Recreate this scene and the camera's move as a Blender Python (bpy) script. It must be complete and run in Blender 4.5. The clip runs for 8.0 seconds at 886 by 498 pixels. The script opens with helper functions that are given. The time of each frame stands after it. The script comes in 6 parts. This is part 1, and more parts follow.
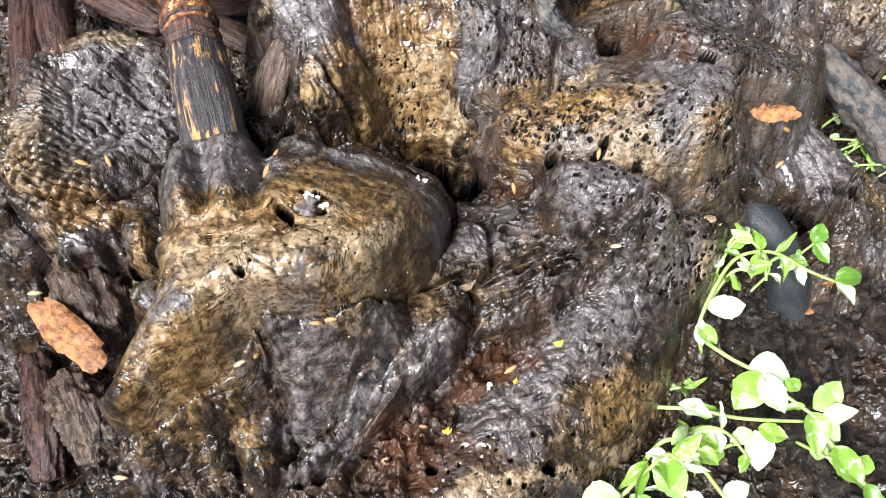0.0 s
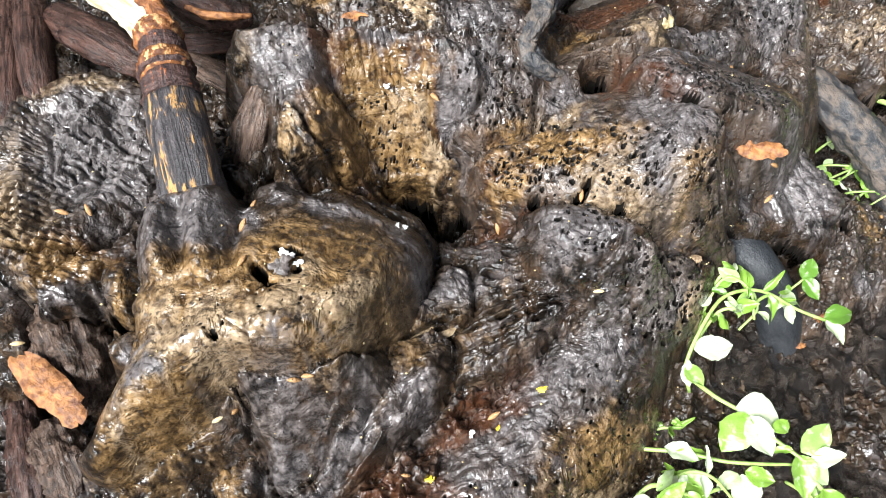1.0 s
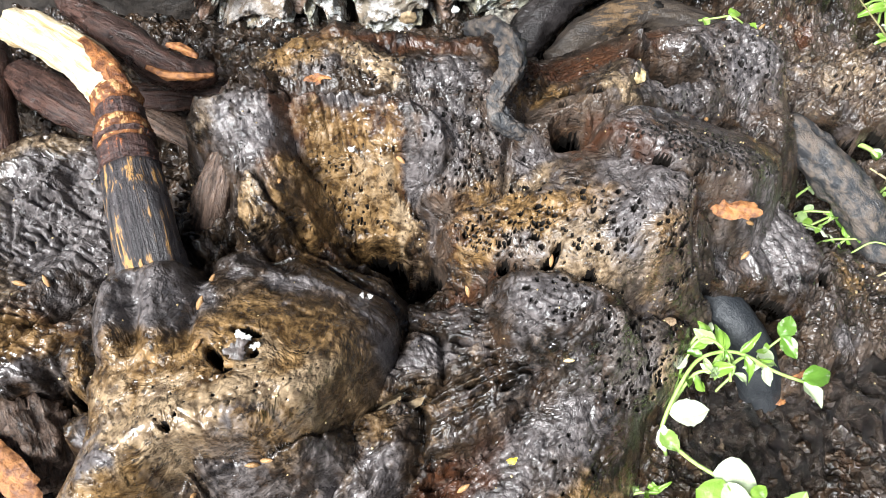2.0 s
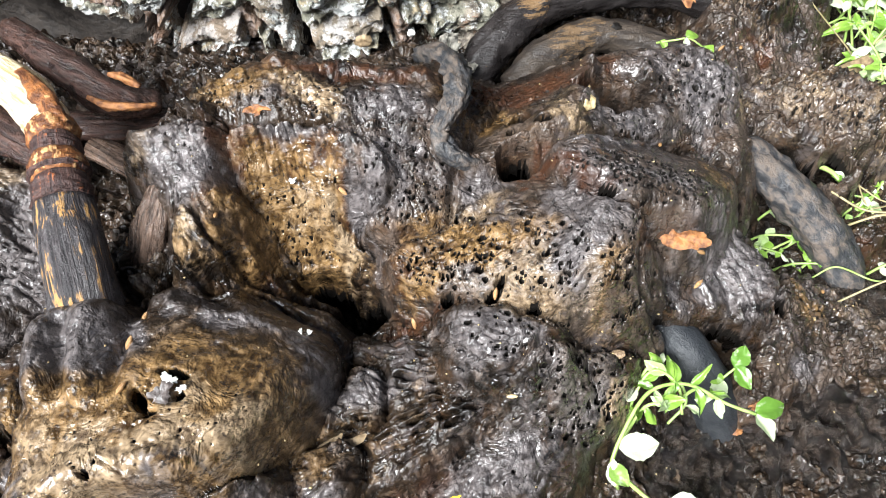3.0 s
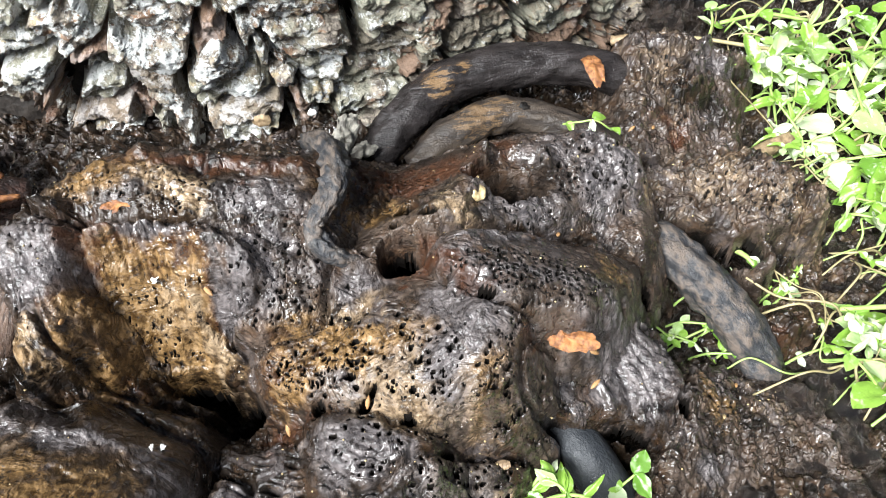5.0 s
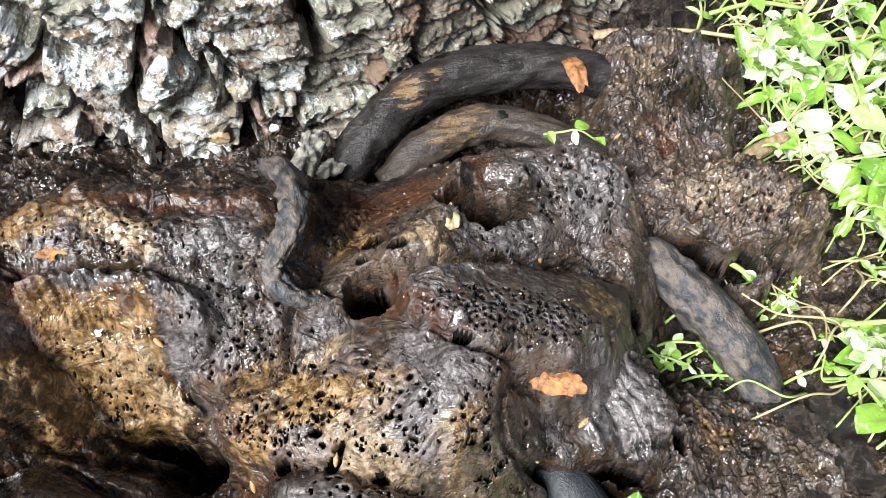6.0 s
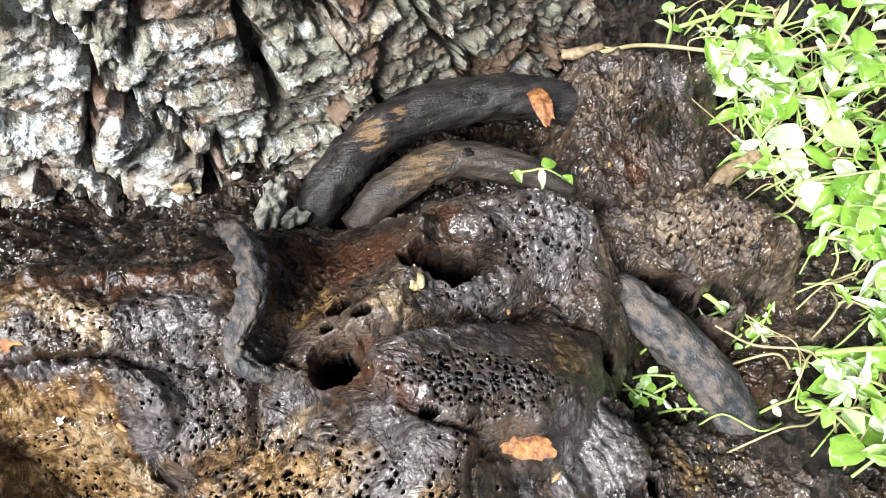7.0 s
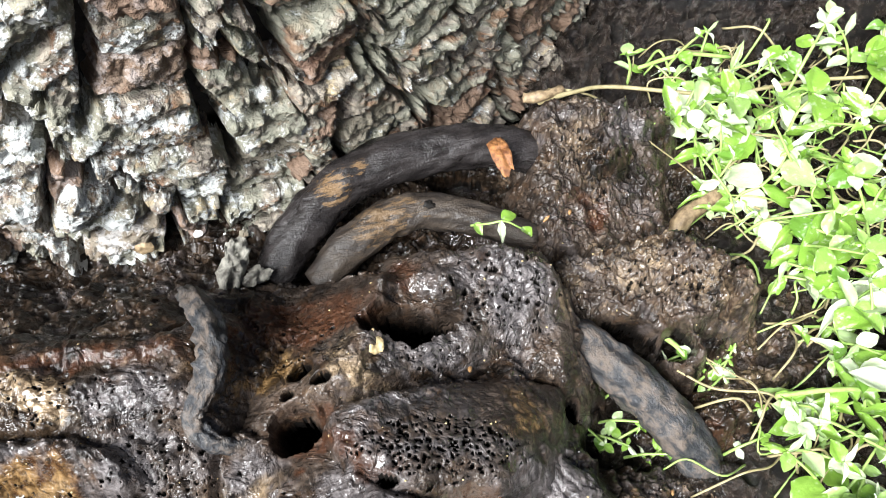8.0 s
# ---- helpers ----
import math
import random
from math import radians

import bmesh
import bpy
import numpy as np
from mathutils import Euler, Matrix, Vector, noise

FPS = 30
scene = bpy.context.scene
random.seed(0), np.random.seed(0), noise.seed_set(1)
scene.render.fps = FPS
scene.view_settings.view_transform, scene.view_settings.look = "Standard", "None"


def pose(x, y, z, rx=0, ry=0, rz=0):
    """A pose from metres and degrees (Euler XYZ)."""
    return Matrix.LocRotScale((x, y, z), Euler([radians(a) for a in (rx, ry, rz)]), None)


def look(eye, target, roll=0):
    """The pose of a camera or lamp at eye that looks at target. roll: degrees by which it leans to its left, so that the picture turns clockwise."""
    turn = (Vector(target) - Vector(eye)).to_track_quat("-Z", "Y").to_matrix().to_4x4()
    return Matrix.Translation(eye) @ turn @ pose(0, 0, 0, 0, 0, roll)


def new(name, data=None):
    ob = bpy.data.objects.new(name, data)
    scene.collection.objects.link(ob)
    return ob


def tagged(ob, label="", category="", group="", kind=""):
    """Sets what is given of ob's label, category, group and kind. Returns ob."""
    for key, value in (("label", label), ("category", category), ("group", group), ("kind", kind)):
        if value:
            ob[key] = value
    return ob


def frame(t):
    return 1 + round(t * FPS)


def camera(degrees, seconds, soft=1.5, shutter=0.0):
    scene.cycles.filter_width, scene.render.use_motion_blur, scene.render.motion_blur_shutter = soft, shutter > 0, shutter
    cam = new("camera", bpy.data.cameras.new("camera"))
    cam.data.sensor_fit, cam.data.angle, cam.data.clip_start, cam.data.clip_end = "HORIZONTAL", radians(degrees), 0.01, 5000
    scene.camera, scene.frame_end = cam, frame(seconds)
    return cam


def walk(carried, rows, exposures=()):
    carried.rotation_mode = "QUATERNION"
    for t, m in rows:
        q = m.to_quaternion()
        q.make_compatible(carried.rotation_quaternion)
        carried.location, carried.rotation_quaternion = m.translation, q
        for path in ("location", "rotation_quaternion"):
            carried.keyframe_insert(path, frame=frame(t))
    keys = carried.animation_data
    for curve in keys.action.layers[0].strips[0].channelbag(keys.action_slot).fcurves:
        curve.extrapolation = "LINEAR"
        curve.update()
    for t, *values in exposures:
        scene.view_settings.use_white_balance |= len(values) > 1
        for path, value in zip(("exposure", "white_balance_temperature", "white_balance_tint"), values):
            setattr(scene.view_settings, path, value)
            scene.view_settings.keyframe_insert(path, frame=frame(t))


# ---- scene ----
cam = camera(58.9, 8.0, soft=1.0)
METRES, EYE, TILT, LEAN, TURN = 0.32, 0.46, -60.0, 0.0, 0.0
ROWS = [
    (0.0, 0.0, 0.0, 0.0, -0.0, 0.0, -0.0),
    (0.5, 0.029, 0.0089, 0.0437, 0.41, -0.53, 0.26),
    (1.0, 0.0512, 0.0114, 0.0935, 0.85, -0.77, 0.66),
    (1.5, 0.0813, 0.0196, 0.1511, 1.01, -0.79, 1.01),
    (3.0, 0.2017, 0.0696, 0.2444, 0.84, -0.34, 1.62),
    (3.5, 0.2578, 0.0571, 0.2712, 1.0, 0.64, 1.27),
    (4.0, 0.2965, 0.0512, 0.2881, 0.75, 1.91, 1.08),
    (4.5, 0.3432, 0.0708, 0.3035, 0.09, 2.79, 1.31),
    (6.0, 0.4208, 0.2454, 0.4355, -0.49, 0.54, 3.38),
    (6.5, 0.4476, 0.2552, 0.511, -0.58, -0.67, 4.73),
    (7.0, 0.4773, 0.2648, 0.583, -1.05, -2.2, 5.74),
    (7.5, 0.5003, 0.2708, 0.6212, -1.61, -2.73, 6.53),
    (8.0, 0.5315, 0.2547, 0.6672, -2.12, -1.93, 7.14),
]
path_rows = [(t, pose(0, 0, EYE, TILT, LEAN, TURN) @ pose(METRES * x, METRES * y, METRES * z, 90 + pitch, roll, yaw)) for t, x, y, z, yaw, pitch, roll in ROWS]
path_rows += [
    (1.7, look((0.028, 0.052, 0.480), (-0.002, 1.030, -1.265), -2.6)),
    (2.8, look((0.059, 0.080, 0.479), (0.035, 1.062, -1.263), -2.9)),
    (4.7, look((0.116, 0.103, 0.483), (0.114, 1.185, -1.199), -1.5)),
    (5.8, look((0.133, 0.152, 0.461), (0.148, 1.189, -1.249), -2.4)),
]
path_rows.sort(key=lambda r: r[0])
walk(cam, path_rows, exposures=[(0.0, 3.14), (8.0, 3.14)])

# ---------------------------------------------------------------- daylight: bright overcast
SUN_FROM = Vector((-0.42, -0.48, 0.77)).normalized()
world = bpy.data.worlds.new("overcast_sky")
scene.world = world
world.use_nodes = True
wn = world.node_tree
sky = wn.nodes.new("ShaderNodeTexSky")
sky.sky_type = "NISHITA"
sky.sun_disc = False
sky.sun_elevation = math.asin(SUN_FROM.z)
sky.sun_rotation = math.atan2(SUN_FROM.x, SUN_FROM.y)
sky.air_density, sky.dust_density, sky.ozone_density = 1.0, 4.0, 0.6
wn.links.new(sky.outputs[0], wn.nodes["Background"].inputs[0])
wn.nodes["Background"].inputs[1].default_value = 0.010
sun_data = bpy.data.lights.new("sun", "SUN")
sun_data.energy, sun_data.angle, sun_data.color = 1.5, radians(34), (0.92, 0.965, 1.0)
sun = new("sun", sun_data)
sun.matrix_world = look(SUN_FROM * 5, (0, 0, 0))


# ---------------------------------------------------------------- materials
class Mat:
    """A node material with short calls for its nodes."""

    def __init__(self, name):
        self.m = bpy.data.materials.new(name)
        self.m.use_nodes = True
        self.t = self.m.node_tree
        self.b = self.t.nodes["Principled BSDF"]

    def node(self, kind, **sets):
        n = self.t.nodes.new(kind)
        for k, v in sets.items():
            setattr(n, k, v)
        return n

    def put(self, socket, value):
        if isinstance(value, bpy.types.NodeSocket):
            self.t.links.new(value, socket)
        elif isinstance(value, (tuple, list)):
            socket.default_value = (*value, 1.0) if len(value) == 3 else value
        else:
            socket.default_value = value

    def coords(self):
        return self.node("ShaderNodeTexCoord").outputs["Object"]

    def position(self):
        return self.node("ShaderNodeNewGeometry").outputs["Position"]

    def scaled(self, vec, s):
        n = self.node("ShaderNodeMapping")
        self.put(n.inputs["Vector"], vec)
        n.inputs["Scale"].default_value = s
        return n.outputs[0]

    def noise(self, vec, scale, detail=4.0, rough=0.6, distortion=0.0):
        n = self.node("ShaderNodeTexNoise")
        self.put(n.inputs["Vector"], vec)
        n.inputs["Scale"].default_value, n.inputs["Detail"].default_value = scale, detail
        n.inputs["Roughness"].default_value, n.inputs["Distortion"].default_value = rough, distortion
        return n.outputs["Fac"]

    def cells(self, vec, scale, feature="F1"):
        n = self.node("ShaderNodeTexVoronoi", feature=feature)
        self.put(n.inputs["Vector"], vec)
        n.inputs["Scale"].default_value = scale
        return n.outputs["Distance"]

    def ramp(self, fac, lo, hi, a=0.0, b=1.0):
        n = self.node("ShaderNodeMapRange", interpolation_type="SMOOTHSTEP")
        self.put(n.inputs[0], fac)
        for i, v in enumerate((lo, hi, a, b)):
            n.inputs[i + 1].default_value = v
        return n.outputs[0]

    def math(self, op, a, b=0.0):
        n = self.node("ShaderNodeMath", operation=op)
        self.put(n.inputs[0], a)
        self.put(n.inputs[1], b)
        return n.outputs[0]

    def mix(self, fac, a, b, blend="MIX"):
        n = self.node("ShaderNodeMix", data_type="RGBA", blend_type=blend)
        self.put(n.inputs[0], fac)
        self.put(n.inputs[6], a)
        self.put(n.inputs[7], b)
        return n.outputs[2]

    def attr(self, name):
        n = self.node("ShaderNodeAttribute", attribute_name=name)
        s = self.node("ShaderNodeSeparateColor")
        self.t.links.new(n.outputs["Color"], s.inputs[0])
        return s.outputs[0], s.outputs[1], s.outputs[2], n.outputs["Alpha"]

    def random(self):
        return self.node("ShaderNodeObjectInfo").outputs["Random"]

    def bump(self, height, strength, distance, below=None):
        n = self.node("ShaderNodeBump")
        self.put(n.inputs["Height"], height)
        n.inputs["Strength"].default_value, n.inputs["Distance"].default_value = strength, distance
        if below is not None:
            self.t.links.new(below, n.inputs["Normal"])
        return n.outputs[0]

    def done(self, color, rough=0.5, normal=None, spec=0.5, coat=0.0, coat_rough=0.1):
        self.put(self.b.inputs["Base Color"], color)
        self.put(self.b.inputs["Roughness"], rough)
        self.put(self.b.inputs["Specular IOR Level"], spec)
        self.put(self.b.inputs["Coat Weight"], coat)
        self.put(self.b.inputs["Coat Roughness"], coat_rough)
        if normal is not None:
            self.put(self.b.inputs["Normal"], normal)
            self.put(self.b.inputs["Coat Normal"], normal)
        return self.m


def wet_fungus(name, dark, mid, grit=1.0, wet=0.18, film=1.0):
    """Slimy rotting flesh, slick in places and gritty in others: the stain attribute carries tan, ochre, grey and rust patches."""
    k = Mat(name)
    p = k.position()
    tan, ochre, grey, rust = k.attr("stain")
    n_big, n_mid, n_fine = k.noise(p, 42, 5, 0.62, 0.3), k.noise(p, 170, 5, 0.65, 0.4), k.noise(p, 640, 3, 0.6)
    slick = k.ramp(k.noise(p, 46, 4, 0.62, 0.7), 0.46, 0.64)
    base = k.mix(k.ramp(n_big, 0.36, 0.66), dark, mid)
    brown = k.ramp(k.noise(p, 60, 5, 0.7, 0.8), 0.50, 0.62, 0, 0.75)
    base = k.mix(brown, base, k.mix(n_mid, (0.018, 0.0090, 0.0046), (0.076, 0.044, 0.025)))
    skin = k.ramp(k.noise(k.scaled(p, (1, 1, 0.5)), 36, 6, 0.74, 0.5), 0.54, 0.61)
    base = k.mix(k.math("MULTIPLY", skin, 0.55), base, k.mix(n_fine, (0.040, 0.034, 0.033), (0.120, 0.100, 0.096)))
    blot = k.noise(p, 80, 5, 0.68, 0.5)
    rag = k.math("ADD", k.math("ADD", k.math("MULTIPLY", n_mid, 0.55), k.math("MULTIPLY", blot, 0.65)), k.math("MULTIPLY", n_fine, 0.15))

    def patch(amount, below, color, soft=0.22):
        cut = k.math("SUBTRACT", k.math("ADD", amount, k.math("MULTIPLY", rag, 0.9)), 0.86)
        return k.mix(k.ramp(cut, -soft, soft), below, color)

    base = patch(rust, base, k.mix(n_mid, (0.020, 0.0070, 0.0036), (0.088, 0.035, 0.016)))
    base = patch(ochre, base, k.mix(k.ramp(n_mid, 0.34, 0.66), (0.034, 0.0165, 0.0048), (0.235, 0.138, 0.055)))
    base = patch(tan, base, k.mix(k.ramp(n_mid, 0.32, 0.68), (0.075, 0.048, 0.028), (0.330, 0.235, 0.140)))
    base = patch(grey, base, k.mix(k.ramp(n_mid, 0.3, 0.7), (0.030, 0.026, 0.026), (0.150, 0.131, 0.127)))
    soot = k.ramp(k.noise(p, 95, 6, 0.75, 0.6), 0.585, 0.64, 0, 0.8)
    base = k.mix(soot, base, (0.012, 0.0095, 0.0075))
    speck = k.ramp(k.noise(p, 300, 3, 0.55), 0.60, 0.66)
    base = k.mix(k.math("MULTIPLY", speck, 0.75), base, (0.014, 0.011, 0.009))
    pores = k.ramp(k.cells(p, 360), 0.08, 0.40)
    gritty = k.math("SUBTRACT", 1.0, k.math("MULTIPLY", slick, 0.78))
    relief = k.math("ADD", n_mid, k.math("MULTIPLY", pores, 0.25 * grit))
    film_normal = k.bump(k.math("MULTIPLY", relief, gritty), 0.7, 0.0015)
    film_normal = k.bump(k.math("MULTIPLY", k.noise(p, 400, 3, 0.6), gritty), 0.6, 0.0008, film_normal)
    normal = k.bump(k.math("MULTIPLY", n_fine, gritty), 0.6, 0.0008 * grit, film_normal)
    shine = k.math("ADD", k.ramp(n_mid, 0.3, 0.75, wet, wet + 0.16), k.math("MULTIPLY", gritty, 0.10))
    k.done(base, shine, normal, 0.22 * film, k.ramp(slick, 0, 1, 0.40 * film, 0.9 * film), k.ramp(n_big, 0.4, 0.6, 0.04, 0.12))
    k.put(k.b.inputs["Coat Normal"], film_normal)
    return k.m


def bark_material():
    k = Mat("lichen_bark")
    p = k.position()
    r = k.random()
    sep = k.node("ShaderNodeSeparateXYZ")
    k.t.links.new(p, sep.inputs[0])
    n_big, n_mid, n_fine = k.noise(p, 30, 4, 0.6, 0.4), k.noise(p, 110, 5, 0.65, 0.6), k.noise(p, 520, 4, 0.65)
    layer = k.noise(k.scaled(p, (55, 55, 210)), 1.0, 4, 0.6, 0.8)
    base = k.mix(k.ramp(n_mid, 0.36, 0.66), (0.060, 0.046, 0.038), (0.330, 0.285, 0.225))
    base = k.mix(k.ramp(layer, 0.53, 0.62, 0, 0.75), base, k.mix(n_fine, (0.130, 0.060, 0.030), (0.260, 0.140, 0.070)))
    green = k.ramp(k.math("ADD", n_big, k.math("MULTIPLY", r, 0.30)), 0.58, 0.70)
    base = k.mix(k.math("MULTIPLY", green, 0.60), base, k.mix(n_fine, (0.130, 0.135, 0.095), (0.360, 0.360, 0.280)))
    tan = k.ramp(k.math("SUBTRACT", k.noise(p, 48, 4, 0.6, 0.5), k.math("MULTIPLY", r, 0.12)), 0.56, 0.62)
    base = k.mix(k.math("MULTIPLY", tan, 0.8), base, k.mix(n_fine, (0.260, 0.190, 0.105), (0.520, 0.430, 0.270)))
    drift = k.ramp(sep.outputs[0], -0.03, 0.16, 0.085, -0.030)
    pale = k.ramp(k.math("ADD", k.math("ADD", k.noise(p, 70, 6, 0.72, 0.3), k.math("MULTIPLY", n_fine, 0.30)), drift), 0.70, 0.78)
    base = k.mix(pale, base, k.mix(n_fine, (0.36, 0.36, 0.34), (0.72, 0.73, 0.71)))
    base = k.mix(k.ramp(r, 0.80, 0.90, 0, 0.7), base, k.mix(n_mid, (0.085, 0.038, 0.022), (0.250, 0.120, 0.070)))
    relief = k.math("ADD", n_mid, k.math("MULTIPLY", layer, 0.8))
    normal = k.bump(relief, 1.0, 0.0050)
    normal = k.bump(n_fine, 0.7, 0.0010, normal)
    return k.done(base, k.ramp(n_mid, 0.3, 0.7, 0.42, 0.75), normal, 0.4)


def wood_material(name, dark, light, streak_scale=(90, 90, 9), rough=0.45, scar=None, amount=0.62, worn=(), worn_color=(0.200, 0.125, 0.062), blend=0.06):
    """Fibrous woody skin, grain along the object's own z."""
    k = Mat(name)
    p = k.coords()
    g = k.noise(k.scaled(p, streak_scale), 3.0, 5, 0.65, 0.4)
    n = k.noise(p, 60, 5, 0.6)
    base = k.mix(k.ramp(g, 0.35, 0.68), dark, light)
    if scar is not None:
        cut = k.math("ADD", k.math("MULTIPLY", n, 0.45), k.math("MULTIPLY", g, 0.70))
        base = k.mix(k.ramp(cut, amount, amount + blend), base, scar)
    for at, reach in worn:
        d = k.node("ShaderNodeVectorMath", operation="DISTANCE")
        k.put(d.inputs[0], k.position())
        d.inputs[1].default_value = at
        cut = k.math("ADD", k.math("DIVIDE", d.outputs["Value"], reach), k.math("MULTIPLY", k.noise(k.scaled(p, (420, 420, 70)), 1.0, 5, 0.75, 0.3), 6.5))
        base = k.mix(k.ramp(cut, 3.65, 3.95, 0.8, 0.0), base, k.mix(g, tuple(c * 0.6 for c in worn_color), tuple(c * 1.3 for c in worn_color)))
    fine = k.noise(p, 700, 3, 0.6)
    normal = k.bump(k.math("ADD", g, k.math("MULTIPLY", fine, 0.3)), 0.8, 0.0026)
    return k.done(base, k.ramp(n, 0.3, 0.7, rough - 0.16, rough + 0.10), normal, 0.3)


def soil_material():
    k = Mat("wet_soil")
    p = k.position()
    n_big, n_mid, n_fine = k.noise(p, 22, 5, 0.6), k.noise(p, 95, 6, 0.7, 0.4), k.noise(p, 420, 4, 0.65)
    clod = k.ramp(k.cells(k.scaled(p, (1, 1, 1)), 75), 0.05, 0.75, 1.0, 0.0)
    base = k.mix(k.ramp(n_mid, 0.35, 0.68), (0.007, 0.0052, 0.0040), (0.048, 0.034, 0.025))
    base = k.mix(k.ramp(n_big, 0.55, 0.7, 0, 0.5), base, (0.062, 0.046, 0.036))
    normal = k.bump(k.math("ADD", n_mid, k.math("MULTIPLY", clod, 0.6)), 1.0, 0.0120)
    normal = k.bump(n_fine, 0.6, 0.0014, normal)
    return k.done(base, k.ramp(n_mid, 0.3, 0.7, 0.10, 0.34), normal, 0.55)


def leaf_material():
    k = Mat("chickweed_leaf")
    p = k.coords()
    r = k.random()
    n = k.noise(p, 260, 4, 0.6)
    base = k.mix(k.ramp(n, 0.3, 0.7), (0.170, 0.340, 0.034), (0.290, 0.460, 0.080))
    # some leaves whitish: bright sky glare put into their colour
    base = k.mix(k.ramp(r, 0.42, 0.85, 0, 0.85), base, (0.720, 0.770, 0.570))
    base = k.mix(k.ramp(r, 0.0, 0.14, 0.7, 0.0), base, (0.070, 0.190, 0.020))
    # near-white blotches paint wet sheen onto the leaf
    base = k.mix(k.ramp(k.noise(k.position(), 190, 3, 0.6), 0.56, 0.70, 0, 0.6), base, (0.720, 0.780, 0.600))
    normal = k.bump(k.noise(k.position(), 300, 3, 0.5), 0.5, 0.0012)
    out = k.t.nodes["Material Output"]
    k.done(base, 0.34, normal, 0.8)
    back = k.node("ShaderNodeBsdfTranslucent")
    k.put(back.inputs[0], k.mix(0.5, base, (0.35, 0.55, 0.06)))
    both = k.node("ShaderNodeMixShader")
    both.inputs[0].default_value = 0.3
    k.t.links.new(k.b.outputs[0], both.inputs[1])
    k.t.links.new(back.outputs[0], both.inputs[2])
    k.t.links.new(both.outputs[0], out.inputs[0])
    return k.m


def plain(name, a, b, scale=250, rough=0.5, bump=0.001, spec=0.5):
    k = Mat(name)
    p = k.coords()
    n = k.noise(p, scale, 5, 0.65)
    return k.done(k.mix(k.ramp(n, 0.3, 0.7), a, b), k.ramp(n, 0.3, 0.7, rough - 0.1, rough + 0.12), k.bump(n, 0.7, bump), spec)


FUNGUS = wet_fungus("rotting_fungus", (0.0030, 0.0022, 0.0016), (0.026, 0.0165, 0.0100))
MUSH = wet_fungus("rotting_mush", (0.0050, 0.0036, 0.0026), (0.034, 0.0220, 0.0140), 1.3, 0.18, 0.9)
MUDDY = wet_fungus("muddy_fungus", (0.012, 0.0086, 0.0066), (0.076, 0.055, 0.042), 1.5, 0.20, 1.0)
# near-black, so the shade inside holes is put into the colour
HOLE_DARK = plain("blackened_flesh", (0.0035, 0.0028, 0.0022), (0.0080, 0.0060, 0.0046), 300, 0.6, 0.001, 0.2)
BARK = bark_material()
# near-black colour of the trunk core between the plates
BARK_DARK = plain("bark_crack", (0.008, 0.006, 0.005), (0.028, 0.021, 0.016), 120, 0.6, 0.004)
SOIL = soil_material()
LEAF = leaf_material()
STEMGREEN = plain("chickweed_stem", (0.200, 0.330, 0.070), (0.360, 0.460, 0.150), 180, 0.4, 0.0004)
STRAW = plain("dry_straw", (0.230, 0.190, 0.090), (0.400, 0.330, 0.180), 150, 0.6, 0.0006)
ROOT = wood_material("charred_root", (0.012, 0.010, 0.0095), (0.032, 0.027, 0.026), (60, 60, 14), 0.34, (0.260, 0.160, 0.070), 0.80, [((0.124, 0.492, 0.0945), 0.011), ((0.142, 0.505, 0.0950), 0.005)], (0.190, 0.115, 0.055))
ROOT_CHAR = wood_material("charcoal_root", (0.020, 0.022, 0.025), (0.038, 0.040, 0.043), (30, 30, 16), 0.45)
ROOT_GREY = wood_material("grey_root", (0.026, 0.027, 0.030), (0.060, 0.059, 0.058), (70, 70, 40), 0.42, (0.120, 0.094, 0.076), 0.52, blend=0.2)
ROOT_PALE = wood_material("brown_root", (0.026, 0.021, 0.018), (0.062, 0.048, 0.037), (40, 40, 14), 0.42, (0.110, 0.075, 0.045), 0.72, [((0.152, 0.472, 0.084), 0.020)], (0.150, 0.096, 0.052))
STALK = wood_material("dark_stalk", (0.020, 0.018, 0.019), (0.075, 0.065, 0.066), (140, 140, 4), 0.4, (0.380, 0.210, 0.075), 0.625)
STALK_RING = wood_material("orange_collar", (0.070, 0.026, 0.014), (0.360, 0.140, 0.045), (70, 70, 40), 0.40, (0.560, 0.330, 0.150), 0.62)
STALK_RED = wood_material("red_collar", (0.030, 0.019, 0.018), (0.110, 0.060, 0.050), (120, 120, 10), 0.42, (0.360, 0.120, 0.045), 0.66)
STALK_PALE = wood_material("peeled_stalk", (0.520, 0.360, 0.170), (0.860, 0.760, 0.560), (100, 100, 10), 0.4)
WOOD_RED = wood_material("red_brown_wood", (0.014, 0.0080, 0.0068), (0.080, 0.042, 0.032), (130, 130, 12), 0.33, (0.200, 0.090, 0.040), 0.80)
WOOD_DARK = wood_material("dark_wood", (0.022, 0.0145, 0.011), (0.130, 0.086, 0.064), (150, 150, 14), 0.30, (0.230, 0.175, 0.140), 0.68)
CHIP = plain("orange_wood_chip", (0.090, 0.027, 0.008), (0.380, 0.165, 0.055), 260, 0.6, 0.002)
TANCHIP = plain("tan_bark_chip", (0.130, 0.085, 0.045), (0.360, 0.260, 0.150), 260, 0.55, 0.0012)
PALE_DISC = plain("pale_cut_wood", (0.260, 0.180, 0.080), (0.520, 0.420, 0.230), 420, 0.6, 0.0006)
PUPA = plain("pupa_shell", (0.280, 0.140, 0.055), (0.460, 0.270, 0.120), 600, 0.35, 0.0003)
PUPA_PALE = plain("pale_pupa_shell", (0.520, 0.360, 0.170), (0.680, 0.520, 0.300), 600, 0.35, 0.0003)
WHITE = plain("white_fleck", (0.620, 0.600, 0.540), (0.840, 0.830, 0.800), 500, 0.6, 0.0006)
